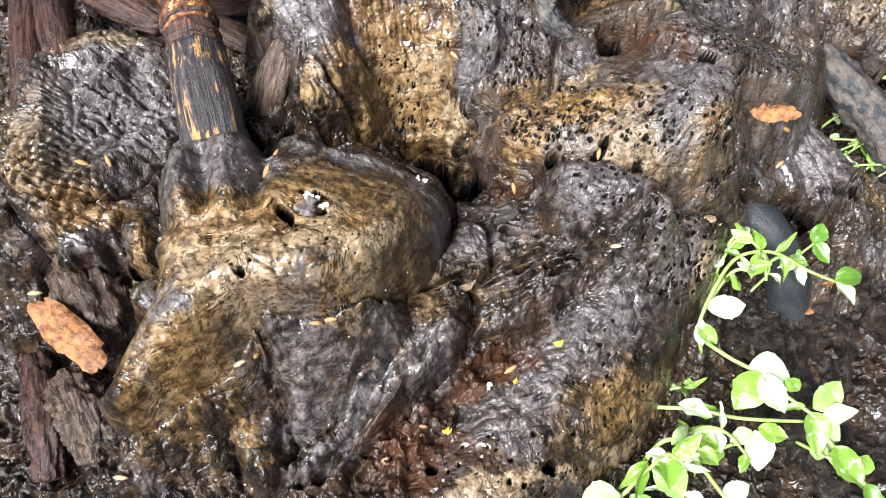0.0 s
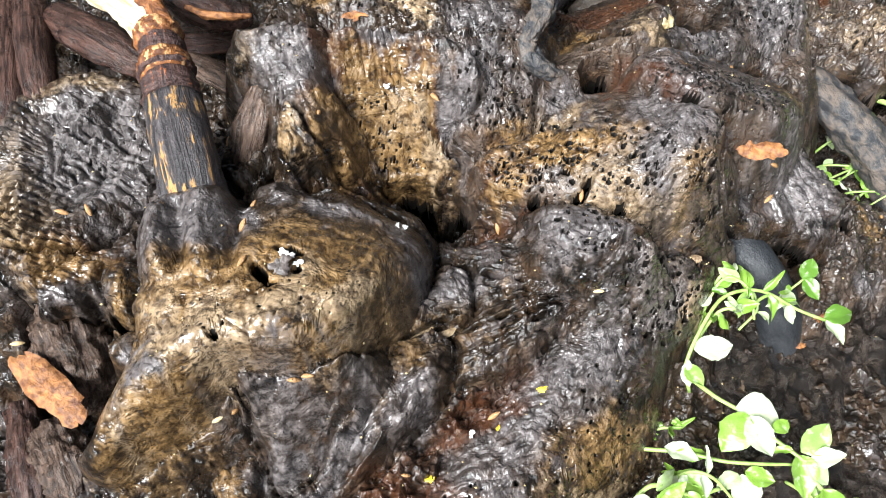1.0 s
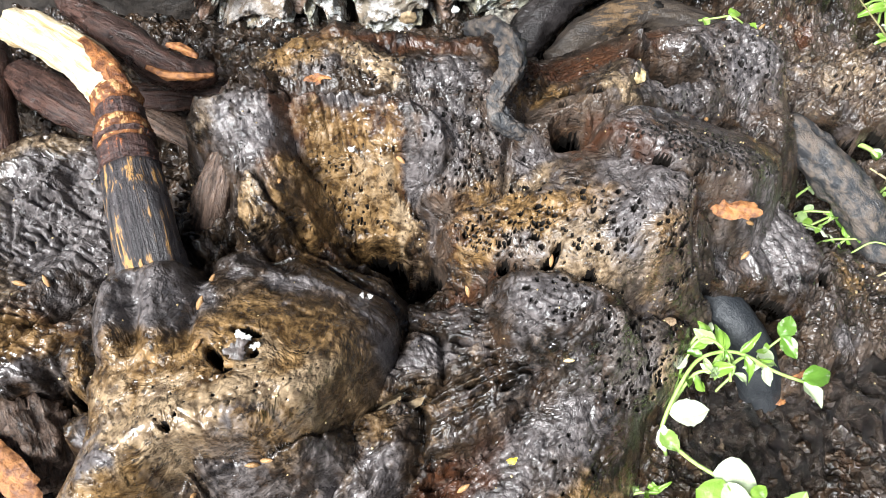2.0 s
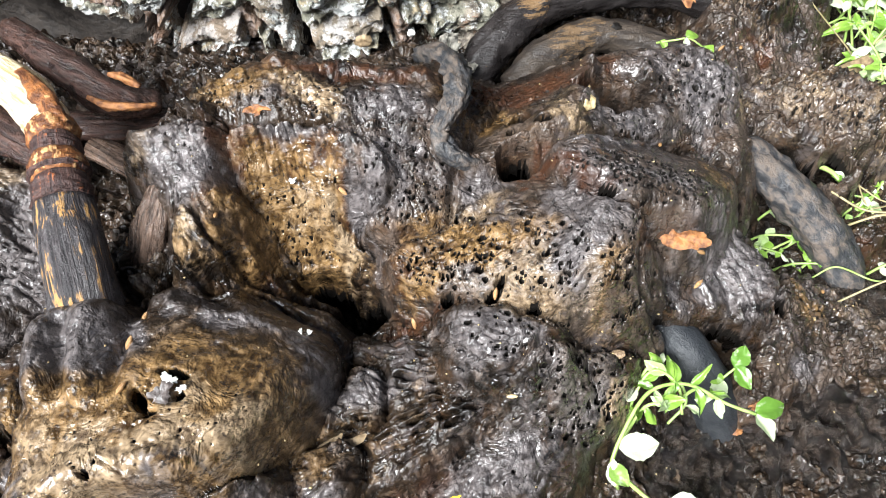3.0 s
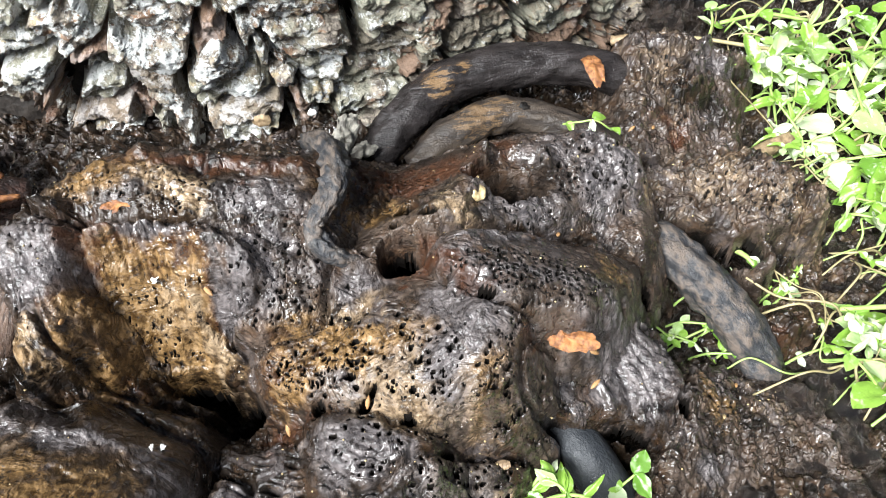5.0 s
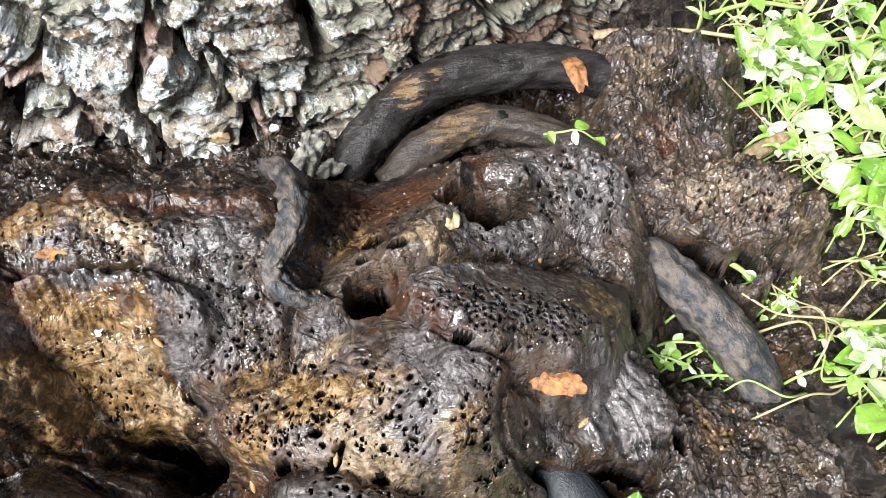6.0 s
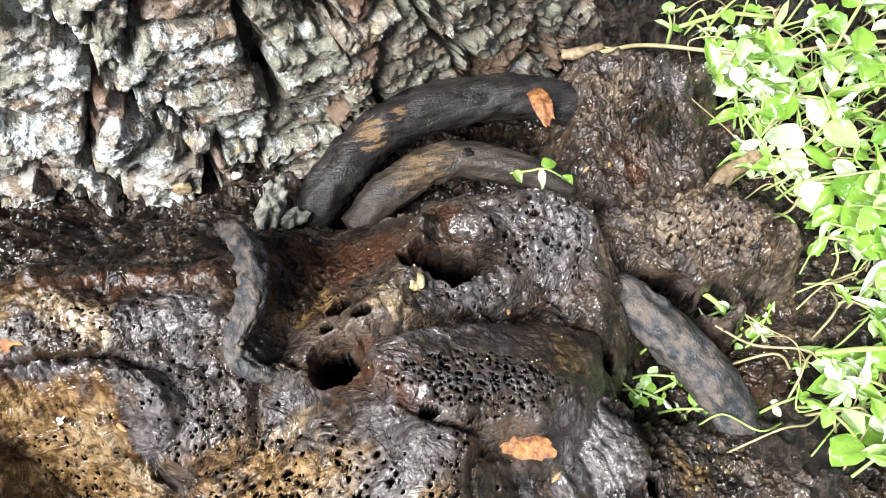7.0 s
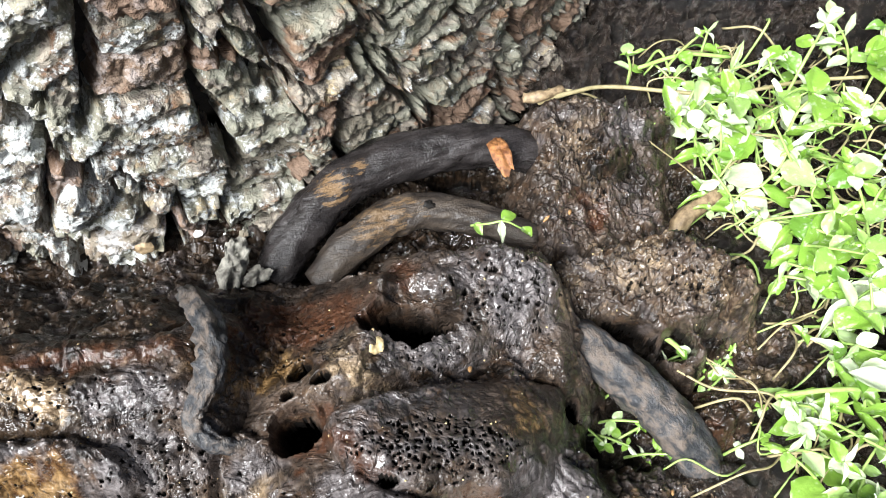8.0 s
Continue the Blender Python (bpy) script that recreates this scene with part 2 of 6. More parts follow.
YELLOW = plain("yellow_petal", (0.640, 0.400, 0.010), (0.820, 0.620, 0.050), 400, 0.5, 0.0004)
LOUSE = plain("woodlouse_shell", (0.130, 0.085, 0.050), (0.330, 0.230, 0.140), 700, 0.35, 0.0003)
SKINFLAP = plain("torn_skin", (0.040, 0.033, 0.030), (0.130, 0.105, 0.095), 300, 0.35, 0.001)
FLAKE = plain("lichen_flake", (0.045, 0.038, 0.030), (0.260, 0.245, 0.205), 160, 0.7, 0.003)


# ---------------------------------------------------------------- mesh helpers
def mesh_of(name, verts, faces, material=None, smooth=True):
    me = bpy.data.meshes.new(name)
    me.from_pydata([tuple(v) for v in verts], [], [tuple(f) for f in faces])
    if material is not None:
        me.materials.append(material)
    if smooth:
        me.polygons.foreach_set("use_smooth", [True] * len(me.polygons))
    me.update()
    return me


def quads_mesh(name, verts, quads, material):
    """A large mesh of quads from arrays."""
    me = bpy.data.meshes.new(name)
    me.vertices.add(len(verts))
    me.vertices.foreach_set("co", np.ascontiguousarray(verts, dtype=np.float32).ravel())
    me.loops.add(len(quads) * 4)
    me.loops.foreach_set("vertex_index", np.ascontiguousarray(quads, dtype=np.int32).ravel())
    me.polygons.add(len(quads))
    me.polygons.foreach_set("loop_start", np.arange(0, len(quads) * 4, 4, dtype=np.int32))
    me.polygons.foreach_set("loop_total", np.full(len(quads), 4, dtype=np.int32))
    me.polygons.foreach_set("use_smooth", np.ones(len(quads), dtype=bool))
    me.materials.append(material)
    me.update(calc_edges=True)
    return me


def thing(name, at=(0, 0, 0)):
    ob = new(name)
    ob.matrix_basis = Matrix.Translation(at)
    ob.empty_display_size = 0.01
    return ob


def part(name, me, parent, label="", m=None):
    ob = new(name, me)
    ob.parent = parent
    if m is not None:
        ob.matrix_basis = m
    return tagged(ob, label)


def spline(points, n):
    """A smooth open curve through points, n samples a span."""
    p = [Vector(q) for q in points]
    p = [p[0] * 2 - p[1]] + p + [p[-1] * 2 - p[-2]]
    out = []
    for i in range(1, len(p) - 2):
        for j in range(n):
            t = j / n
            out.append(0.5 * ((2 * p[i]) + (p[i + 1] - p[i - 1]) * t + (2 * p[i - 1] - 5 * p[i] + 4 * p[i + 1] - p[i + 2]) * t * t + (3 * p[i] - p[i - 1] - 3 * p[i + 1] + p[i + 2]) * t ** 3))
    out.append(p[-2])
    return out


def tube(name, points, radii, material, sides=18, steps=8, lumps=0.06, flat=1.0, seed=0, ridges=0):
    """A lumpy tapering tube along a smooth curve, with closed rounded ends. Its own z runs along the first part."""
    line = spline(points, steps)
    m = len(line)
    rad = np.interp(np.linspace(0, len(radii) - 1, m), range(len(radii)), radii)
    verts, faces = [], []
    side = None
    for i, c in enumerate(line):
        d = (line[min(i + 1, m - 1)] - line[max(i - 1, 0)]).normalized()
        if side is None:
            side = d.cross(Vector((0, 0, 1)))
            if side.length < 1e-3:
                side = Vector((1, 0, 0))
        side = (side - d * side.dot(d)).normalized()
        up = side.cross(d)
        for j in range(sides):
            a = 2 * math.pi * j / sides
            q = Vector((math.cos(a) * 2.2, math.sin(a) * 2.2, i * 2.0 / steps)) + Vector((seed * 7.1, 0, 0))
            r = rad[i] * (1 + lumps * 2 * noise.noise(q) + lumps * noise.noise(q * 3.1) + ridges * (math.sin(a * 9 + 3 * noise.noise(q)) + 0.8 * math.sin(a * 21 + 4 * noise.noise(q * 1.7))))
            verts.append(c + side * (r * math.cos(a)) + up * (r * math.sin(a) * flat))
    for i in range(m - 1):
        for j in range(sides):
            k = (j + 1) % sides
            faces.append((i * sides + j, i * sides + k, (i + 1) * sides + k, (i + 1) * sides + j))
    for ring, out in ((0, -1), (m - 1, 1)):
        d = (line[1] - line[0]).normalized() if ring == 0 else (line[-1] - line[-2]).normalized()
        verts.append(line[ring] + d * (out * rad[ring] * 0.25))
        e = len(verts) - 1
        for j in range(sides):
            k = (j + 1) % sides
            faces.append((ring * sides + k, ring * sides + j, e) if out < 0 else (ring * sides + j, ring * sides + k, e))
    origin = line[0]
    turn = (line[-1] - line[0]).to_track_quat("Z", "Y").to_matrix().to_4x4()
    m4 = Matrix.Translation(origin) @ turn
    inv = m4.inverted()
    return mesh_of(name, [inv @ v for v in verts], faces, material), m4


# ---- relief begins
def noise2(x, y, seed):
    """Gradient noise on arrays, about -0.7 to 0.7."""
    xi, yi = np.floor(x).astype(np.int64), np.floor(y).astype(np.int64)
    fx, fy = x - xi, y - yi
    u, v = fx * fx * fx * (fx * (fx * 6 - 15) + 10), fy * fy * fy * (fy * (fy * 6 - 15) + 10)

    def corner(ax, ay):
        h = (xi + ax) * 374761393 + (yi + ay) * 668265263 + seed * 974711
        h = ((h ^ (h >> 13)) * 1274126177) & 0x7FFFFFFF
        h = ((h ^ (h >> 16)) & 1023) * (2 * math.pi / 1024)
        return np.cos(h) * (fx - ax) + np.sin(h) * (fy - ay)

    a, b = corner(0, 0) * (1 - u) + corner(1, 0) * u, corner(0, 1) * (1 - u) + corner(1, 1) * u
    return a * (1 - v) + b * v


def fbm(x, y, size, octaves, seed, gain=0.5):
    """Noise in several octaves; size: metres of the largest."""
    out, amp, f = 0.0, 1.0, 1.0 / size
    for o in range(octaves):
        out = out + amp * noise2(x * f + 11.3 * o, y * f - 7.7 * o, seed + o)
        amp, f = amp * gain, f * 2.03
    return out


STEP = 0.00066
X0 = -0.32
GX, GY = np.meshgrid(np.arange(X0, 0.43, STEP), np.arange(0.0, 0.58, STEP))

# broad swellings under the lobes: x, y, radius, height
SWELLS_A = [(0, 0.34, 0.14, 0.1553), (-0.24, 0.22, 0.09, 0.0464), (0.24, 0.42, 0.09, 0.0366), (0.16, 0.3, 0.06, 0.0257), (0.24, 0.18, 0.06, -0.0311), (-0.06, 0.08, 0.06, 0.0366), (0, 0.26, 0.026, -0.0526), (-0.28, 0.44, 0.09, 0.0526), (0.28, 0.36, 0.026, -0.0596), (0.1, 0.46, 0.04, -0.0528), (-0.08, 0.34, 0.026, 0.0505), (0.02, 0.38, 0.026, 0.0073)]
SWELLS_B = [(0.36, 0.32, 0.04, -0.0341), (-0.24, 0.16, 0.026, -0.0225), (0.1, 0.34, 0.026, -0.0503), (0.3, 0.52, 0.026, 0.0638), (0.2, 0.24, 0.026, -0.0214), (0.34, 0.42, 0.026, 0.0339), (-0.02, 0.46, 0.04, -0.0418), (-0.02, 0.3, 0.026, -0.0368), (0.04, 0.28, 0.026, -0.0369), (0.42, 0.52, 0.06, -0.0232), (-0.18, 0.06, 0.04, 0.0291), (-0.12, 0.36, 0.04, -0.0383)]
SWELLS_C = [(0.06, 0.2, 0.026, -0.0191), (-0.06, 0.2, 0.026, -0.0233), (0.22, 0.4, 0.026, 0.0199), (-0.22, 0.22, 0.026, 0.0518), (-0.12, 0.24, 0.026, 0.0319), (-0.2, 0.32, 0.026, 0.0333), (0.2, 0.2, 0.026, -0.0261), (0.14, 0.32, 0.026, 0.0226), (0.14, 0.14, 0.026, -0.0165), (0.2, 0.46, 0.026, -0.0218)]


def heap(x, y):
    return sum(a * np.exp(-((x - cx) ** 2 + (y - cy) ** 2) / (2 * s * s)) for cx, cy, s, a in SWELLS_A + SWELLS_B + SWELLS_C)


def closed_curve(points, n=8):
    p = np.array(points, float)
    out = []
    for i in range(len(p)):
        a, b, c, d = p[i - 1], p[i], p[(i + 1) % len(p)], p[(i + 2) % len(p)]
        for j in range(n):
            t = j / n
            out.append(0.5 * (2 * b + (c - a) * t + (2 * a - 5 * b + 4 * c - d) * t * t + (3 * b - a - 3 * c + d) * t ** 3))
    return np.array(out)


def inside_distance(x, y, curve):
    """Distance to a closed curve, plus inside."""
    best, inside = np.full(x.shape, 1e9), np.zeros(x.shape, bool)
    for (ax, ay), (bx, by) in zip(curve, np.roll(curve, -1, 0)):
        dx, dy = bx - ax, by - ay
        t = np.clip(((x - ax) * dx + (y - ay) * dy) / (dx * dx + dy * dy + 1e-12), 0, 1)
        best = np.minimum(best, (x - ax - t * dx) ** 2 + (y - ay - t * dy) ** 2)
        inside ^= ((ay > y) != (by > y)) & (x < (bx - ax) * (y - ay) / (by - ay + 1e-15) + ax)
    return np.where(inside, 1, -1) * np.sqrt(best)


class Lobe:
    """One lobe of the heap: its outline, the height, slope and bow of its top about the outline's middle, held between two heights;
    round and width: how far and over what breadth its edge is rounded off; fall: slope of its flank."""

    def __init__(self, name, label, outline, level, tilt, bow, between, round=0.01, width=0.015, fall=2.5, soft=0.003, ragged=0.0015, rough=0.001, size=0.012, ribs=None, moat=0.008):
        self.name, self.label, self.outline = name, label, np.array(outline)
        self.level, self.tilt, self.bow, self.between = level, tilt, bow, between
        self.round, self.width, self.fall, self.soft, self.ragged, self.rough, self.size = round, width, fall, soft, ragged, rough, size
        self.ribs, self.moat = ribs, moat

    def top(self, x, y):
        u, v = x - self.outline[:, 0].mean(), y - self.outline[:, 1].mean()
        h = self.level + self.tilt[0] * u + self.tilt[1] * v + self.bow[0] * u * u + self.bow[1] * v * v + self.bow[2] * u * v
        return np.clip(h, *self.between)


LOBES = [
    Lobe("fungus_shelf", "dark brown rotting fungus shelf against the bark", [(-0.077, 0.345), (-0.069, 0.361), (-0.049, 0.373), (-0.032, 0.382), (-0.008, 0.382), (0.020, 0.382), (0.044, 0.384), (0.060, 0.396), (0.065, 0.380), (0.061, 0.350), (0.046, 0.344), (0.022, 0.343), (-0.001, 0.338), (-0.025, 0.335), (-0.055, 0.337)], 0.1662, (-0.130, 0.121), (-0.82, -2.49, -2.35), (0.140, 0.180), round=0.01, width=0.02, fall=2.0, rough=0.0012),
    Lobe("spongy_saddle", "dark spongy fungus saddle riddled with fine holes", [(0.013, 0.338), (0.040, 0.347), (0.061, 0.347), (0.078, 0.334), (0.090, 0.331), (0.083, 0.320), (0.069, 0.308), (0.048, 0.295), (0.033, 0.294), (0.021, 0.304), (0.022, 0.323)], 0.1341, (-0.308, 0.593), (0.35, 2.93, -0.37), (0.114, 0.163), round=0.004, width=0.012, fall=2.0, rough=0.0016, moat=0.001),
    Lobe("fungus_bulb", "ochre bulbous fungus lobe with pleated top, wet and pitted", [(-0.052, 0.329), (-0.038, 0.334), (-0.015, 0.336), (0.006, 0.334), (0.024, 0.325), (0.029, 0.313), (0.022, 0.306), (0.011, 0.303), (0.013, 0.294), (0.021, 0.289), (0.013, 0.287), (-0.019, 0.287), (-0.040, 0.291), (-0.053, 0.292), (-0.057, 0.299), (-0.054, 0.310), (-0.056, 0.317)], 0.1270, (-0.037, 1.601), (11.70, -1.47, -0.54), (0.099, 0.172), round=0.014, width=0.022, fall=2.5, soft=0.006, rough=0.0006),
    Lobe("fungus_flap", "grey brown leathery fungus flap beside the ochre bulb", [(-0.099, 0.324), (-0.085, 0.330), (-0.066, 0.332), (-0.051, 0.328), (-0.052, 0.312), (-0.047, 0.298), (-0.050, 0.282), (-0.061, 0.272), (-0.069, 0.261), (-0.073, 0.272), (-0.077, 0.291), (-0.086, 0.311)], 0.1647, (-0.107, 0.314), (0.05, 0.10, -0.04), (0.150, 0.180), round=0.01, width=0.014, fall=3.0, soft=0.006, rough=0.0008, moat=0.001),
    Lobe("spongy_ridge", "tan and ochre spongy fungus ridge riddled with holes", [(0.031, 0.280), (0.039, 0.292), (0.063, 0.300), (0.068, 0.327), (0.088, 0.354), (0.112, 0.350), (0.135, 0.323), (0.154, 0.304), (0.159, 0.291), (0.152, 0.270), (0.142, 0.258), (0.125, 0.252), (0.109, 0.248), (0.093, 0.252), (0.064, 0.258), (0.045, 0.266)], 0.1324, (0.222, -0.039), (1.33, -7.46, -1.87), (0.089, 0.150), round=0.012, width=0.022, fall=2.2, rough=0.0009),
    Lobe("furrowed_lobe", "near-black furrowed fungus lobe with a grey knob", [(0.002, 0.250), (0.023, 0.247), (0.054, 0.248), (0.085, 0.241), (0.110, 0.239), (0.118, 0.225), (0.101, 0.209), (0.070, 0.194), (0.046, 0.180), (0.022, 0.170), (0.010, 0.163), (-0.004, 0.162), (-0.012, 0.177), (0.004, 0.197), (0.010, 0.212), (-0.001, 0.227)], 0.0918, (0.179, 0.064), (-1.71, -0.73, -0.56), (0.068, 0.105), round=0.008, width=0.02, fall=2.0, rough=0.0007),
    Lobe("grey_knob", "purplish grey smooth knob with pin holes", [(0.062, 0.249), (0.082, 0.252), (0.099, 0.245), (0.116, 0.236), (0.118, 0.223), (0.101, 0.214), (0.082, 0.216), (0.065, 0.227)], 0.1245, (-0.000, 0.000), (0.00, 0.00, -0.00), (0.113, 0.133), round=0.008, width=0.014, fall=2.0, soft=0.006, rough=0.0005, moat=0.001),
    Lobe("fungus_slab", "large dark slab of rotting fungus with pale worn rim", [(0.122, 0.233), (0.142, 0.237), (0.164, 0.237), (0.162, 0.222), (0.148, 0.200), (0.136, 0.189), (0.133, 0.168), (0.123, 0.141), (0.110, 0.124), (0.090, 0.112), (0.063, 0.095), (0.021, 0.080), (-0.043, 0.087), (-0.027, 0.125), (0.005, 0.148), (0.036, 0.161), (0.061, 0.184), (0.087, 0.210), (0.106, 0.228)], 0.0744, (-0.217, 0.337), (-9.29, -3.57, 13.73), (0.018, 0.104), round=0.008, width=0.012, fall=3.0, rough=0.0009),
    Lobe("twisted_fold", "grey black twisted fungus fold like wrung cloth", [(-0.039, 0.176), (-0.013, 0.191), (0.014, 0.189), (0.011, 0.165), (-0.007, 0.146), (-0.024, 0.124), (-0.041, 0.110), (-0.059, 0.098), (-0.082, 0.095), (-0.073, 0.110), (-0.055, 0.124), (-0.050, 0.144), (-0.046, 0.160)], 0.0894, (-0.101, 0.444), (-1.58, -3.85, -2.53), (0.050, 0.101), round=0.01, width=0.014, fall=2.5, rough=0.0006),
    Lobe("black_pad", "blue grey smooth fungus pad under the tan cap", [(-0.085, 0.151), (-0.063, 0.157), (-0.037, 0.164), (-0.035, 0.157), (-0.045, 0.143), (-0.052, 0.128), (-0.065, 0.114), (-0.079, 0.115), (-0.078, 0.129), (-0.084, 0.139)], 0.1111, (-0.415, 1.834), (0.16, -0.49, -0.34), (0.060, 0.142), round=0.008, width=0.016, fall=2.0, rough=0.0007),
    Lobe("brown_wedge", "olive brown wedge-shaped fungus fold in the mud", [(-0.112, 0.124), (-0.098, 0.142), (-0.087, 0.150), (-0.081, 0.130), (-0.079, 0.107), (-0.086, 0.090), (-0.098, 0.102)], 0.0800, (-0.000, -0.000), (0.00, 0.00, 0.00), (0.068, 0.088), round=0.01, width=0.01, fall=2.5, rough=0.0008),
    Lobe("mud_bank", "brown muddy bank under the cap's tail", [(-0.153, 0.108), (-0.136, 0.124), (-0.119, 0.135), (-0.096, 0.147), (-0.086, 0.148), (-0.085, 0.139), (-0.094, 0.131), (-0.109, 0.120), (-0.105, 0.103), (-0.109, 0.088), (-0.162, 0.086)], 0.0901, (-0.318, 1.404), (3.23, 1.86, 1.46), (0.060, 0.128), round=0.006, width=0.012, fall=2.0, ragged=0.003, rough=0.0028),
    Lobe("ribbed_lobe", "brown shell-like fungus lobe with corrugated edge", [(-0.218, 0.220), (-0.228, 0.241), (-0.237, 0.273), (-0.250, 0.322), (-0.243, 0.340), (-0.221, 0.345), (-0.204, 0.349), (-0.181, 0.347), (-0.165, 0.342), (-0.155, 0.320), (-0.150, 0.291), (-0.155, 0.266), (-0.164, 0.250), (-0.172, 0.237), (-0.186, 0.221), (-0.200, 0.212)], 0.1225, (-0.285, -0.043), (-5.37, 0.59, 3.79), (0.097, 0.140), round=0.006, width=0.01, fall=4.0, soft=0.002, rough=0.0006, ribs=(64, 0.0042, 0.030, 0.016, 0.0062, math.pi + 0.35)),
    Lobe("ragged_lobe", "dark ragged wrinkled fungus lobe with frayed edge", [(-0.225, 0.225), (-0.204, 0.222), (-0.186, 0.227), (-0.170, 0.236), (-0.156, 0.245), (-0.153, 0.226), (-0.151, 0.194), (-0.159, 0.196), (-0.172, 0.212), (-0.188, 0.197), (-0.201, 0.199), (-0.214, 0.212)], 0.1160, (-0.199, -0.052), (-0.01, -0.23, -0.24), (0.100, 0.137), round=0.006, width=0.01, fall=4.0, ragged=0.003, rough=0.0014),
    Lobe("brown_bulge", "shiny brown fungus bulge beside the tan cap", [(-0.169, 0.215), (-0.160, 0.225), (-0.150, 0.222), (-0.149, 0.206), (-0.150, 0.192), (-0.162, 0.202)], 0.1160, (0.000, -0.000), (0.00, 0.00, -0.00), (0.104, 0.124), round=0.01, width=0.01, fall=3.0, rough=0.0006),
    Lobe("side_flap", "purplish black curled fungus flap beside the cap", [(0.002, 0.230), (0.022, 0.228), (0.025, 0.214), (0.020, 0.199), (0.005, 0.199), (-0.013, 0.192), (-0.028, 0.192), (-0.020, 0.207), (-0.007, 0.218)], 0.0940, (0.000, 0.000), (0.00, 0.00, 0.00), (0.082, 0.102), round=0.006, width=0.01, fall=3.0, rough=0.0006),
    Lobe("pinched_knuckle", "dark pinched fungus knuckle between cap and bulb", [(-0.081, 0.264), (-0.074, 0.284), (-0.067, 0.291), (-0.058, 0.277), (-0.041, 0.270), (-0.023, 0.264), (-0.003, 0.261), (0.001, 0.235), (-0.024, 0.241), (-0.051, 0.249), (-0.077, 0.249)], 0.1177, (-0.469, -0.402), (-1.37, 1.71, -1.08), (0.088, 0.136), round=0.008, width=0.012, fall=2.5, rough=0.001),
    Lobe("fungus_bracket", "tan and ochre wet triangular fungus cap with broken hole", [(-0.151, 0.259), (-0.147, 0.277), (-0.130, 0.283), (-0.111, 0.272), (-0.091, 0.242), (-0.090, 0.262), (-0.084, 0.275), (-0.062, 0.259), (-0.042, 0.264), (-0.020, 0.252), (-0.003, 0.245), (0.004, 0.230), (-0.001, 0.213), (-0.013, 0.194), (-0.024, 0.180), (-0.036, 0.167), (-0.052, 0.158), (-0.069, 0.155), (-0.086, 0.154), (-0.098, 0.144), (-0.113, 0.133), (-0.128, 0.125), (-0.144, 0.113), (-0.156, 0.114), (-0.160, 0.120), (-0.152, 0.126), (-0.143, 0.140), (-0.135, 0.151), (-0.131, 0.166), (-0.136, 0.182), (-0.135, 0.198), (-0.148, 0.231)], 0.1620, (0.137, -0.221), (-4.28, -3.72, -2.19), (0.106, 0.175), round=0.014, width=0.018, fall=9.0, soft=0.002, ragged=0.0008, rough=0.0005),
    Lobe("cap_collar", "dark grey collar of the cap round the stalk", [(-0.138, 0.228), (-0.128, 0.240), (-0.111, 0.243), (-0.096, 0.243), (-0.088, 0.229), (-0.090, 0.207), (-0.100, 0.193), (-0.113, 0.188), (-0.131, 0.199), (-0.139, 0.219)], 0.1589, (0.144, -0.037), (-7.66, 2.95, -0.91), (0.138, 0.175), round=0.012, width=0.016, fall=3.0, soft=0.012, ragged=0.0008, rough=0.0003, moat=0.001),
    Lobe("grey_tab", "small grey fungus tab under the cap's edge", [(-0.151, 0.172), (-0.142, 0.180), (-0.136, 0.175), (-0.137, 0.162), (-0.145, 0.163)], 0.1240, (0.000, -0.000), (0.00, 0.00, -0.00), (0.112, 0.132), round=0.004, width=0.006, fall=4.0, rough=0.0003),
    Lobe("glossy_lobe", "grey glossy wet fungus lobe with furrows", [(0.163, 0.283), (0.180, 0.297), (0.206, 0.310), (0.229, 0.320), (0.248, 0.306), (0.260, 0.290), (0.262, 0.273), (0.240, 0.263), (0.212, 0.264), (0.183, 0.260), (0.163, 0.262)], 0.0688, (-0.288, 0.201), (3.49, 0.88, 2.06), (0.048, 0.083), round=0.008, width=0.014, fall=3.0, rough=0.0007),
    Lobe("lumpy_lobe", "dark lumpy wet fungus lobe beside the grey root", [(0.264, 0.294), (0.298, 0.317), (0.341, 0.325), (0.360, 0.301), (0.366, 0.258), (0.359, 0.215), (0.305, 0.207), (0.250, 0.214), (0.233, 0.230), (0.248, 0.257)], 0.0160, (-0.484, 0.388), (6.56, -7.91, -4.72), (-0.015, 0.068), round=0.01, width=0.016, fall=2.5, ragged=0.004, rough=0.0036, size=0.008),
    Lobe("porous_log", "grey brown porous log-shaped fungus lobe full of holes", [(0.120, 0.334), (0.126, 0.346), (0.142, 0.352), (0.169, 0.362), (0.190, 0.363), (0.211, 0.372), (0.229, 0.366), (0.239, 0.355), (0.230, 0.333), (0.212, 0.310), (0.195, 0.300), (0.174, 0.299), (0.154, 0.298), (0.135, 0.309), (0.124, 0.321)], 0.1264, (-0.428, -0.635), (-0.81, -4.32, -1.73), (0.084, 0.156), round=0.012, width=0.02, fall=3.0, rough=0.0012),
    Lobe("pitted_sheet", "grey brown pitted sheet of rotten fungus", [(0.147, 0.439), (0.167, 0.437), (0.198, 0.429), (0.228, 0.423), (0.246, 0.408), (0.253, 0.389), (0.246, 0.362), (0.230, 0.360), (0.209, 0.369), (0.183, 0.363), (0.160, 0.359), (0.137, 0.349), (0.130, 0.361), (0.138, 0.385)], 0.1106, (-0.318, 0.289), (-2.60, -3.78, 15.15), (0.087, 0.138), round=0.008, width=0.014, fall=2.5, rough=0.0016),
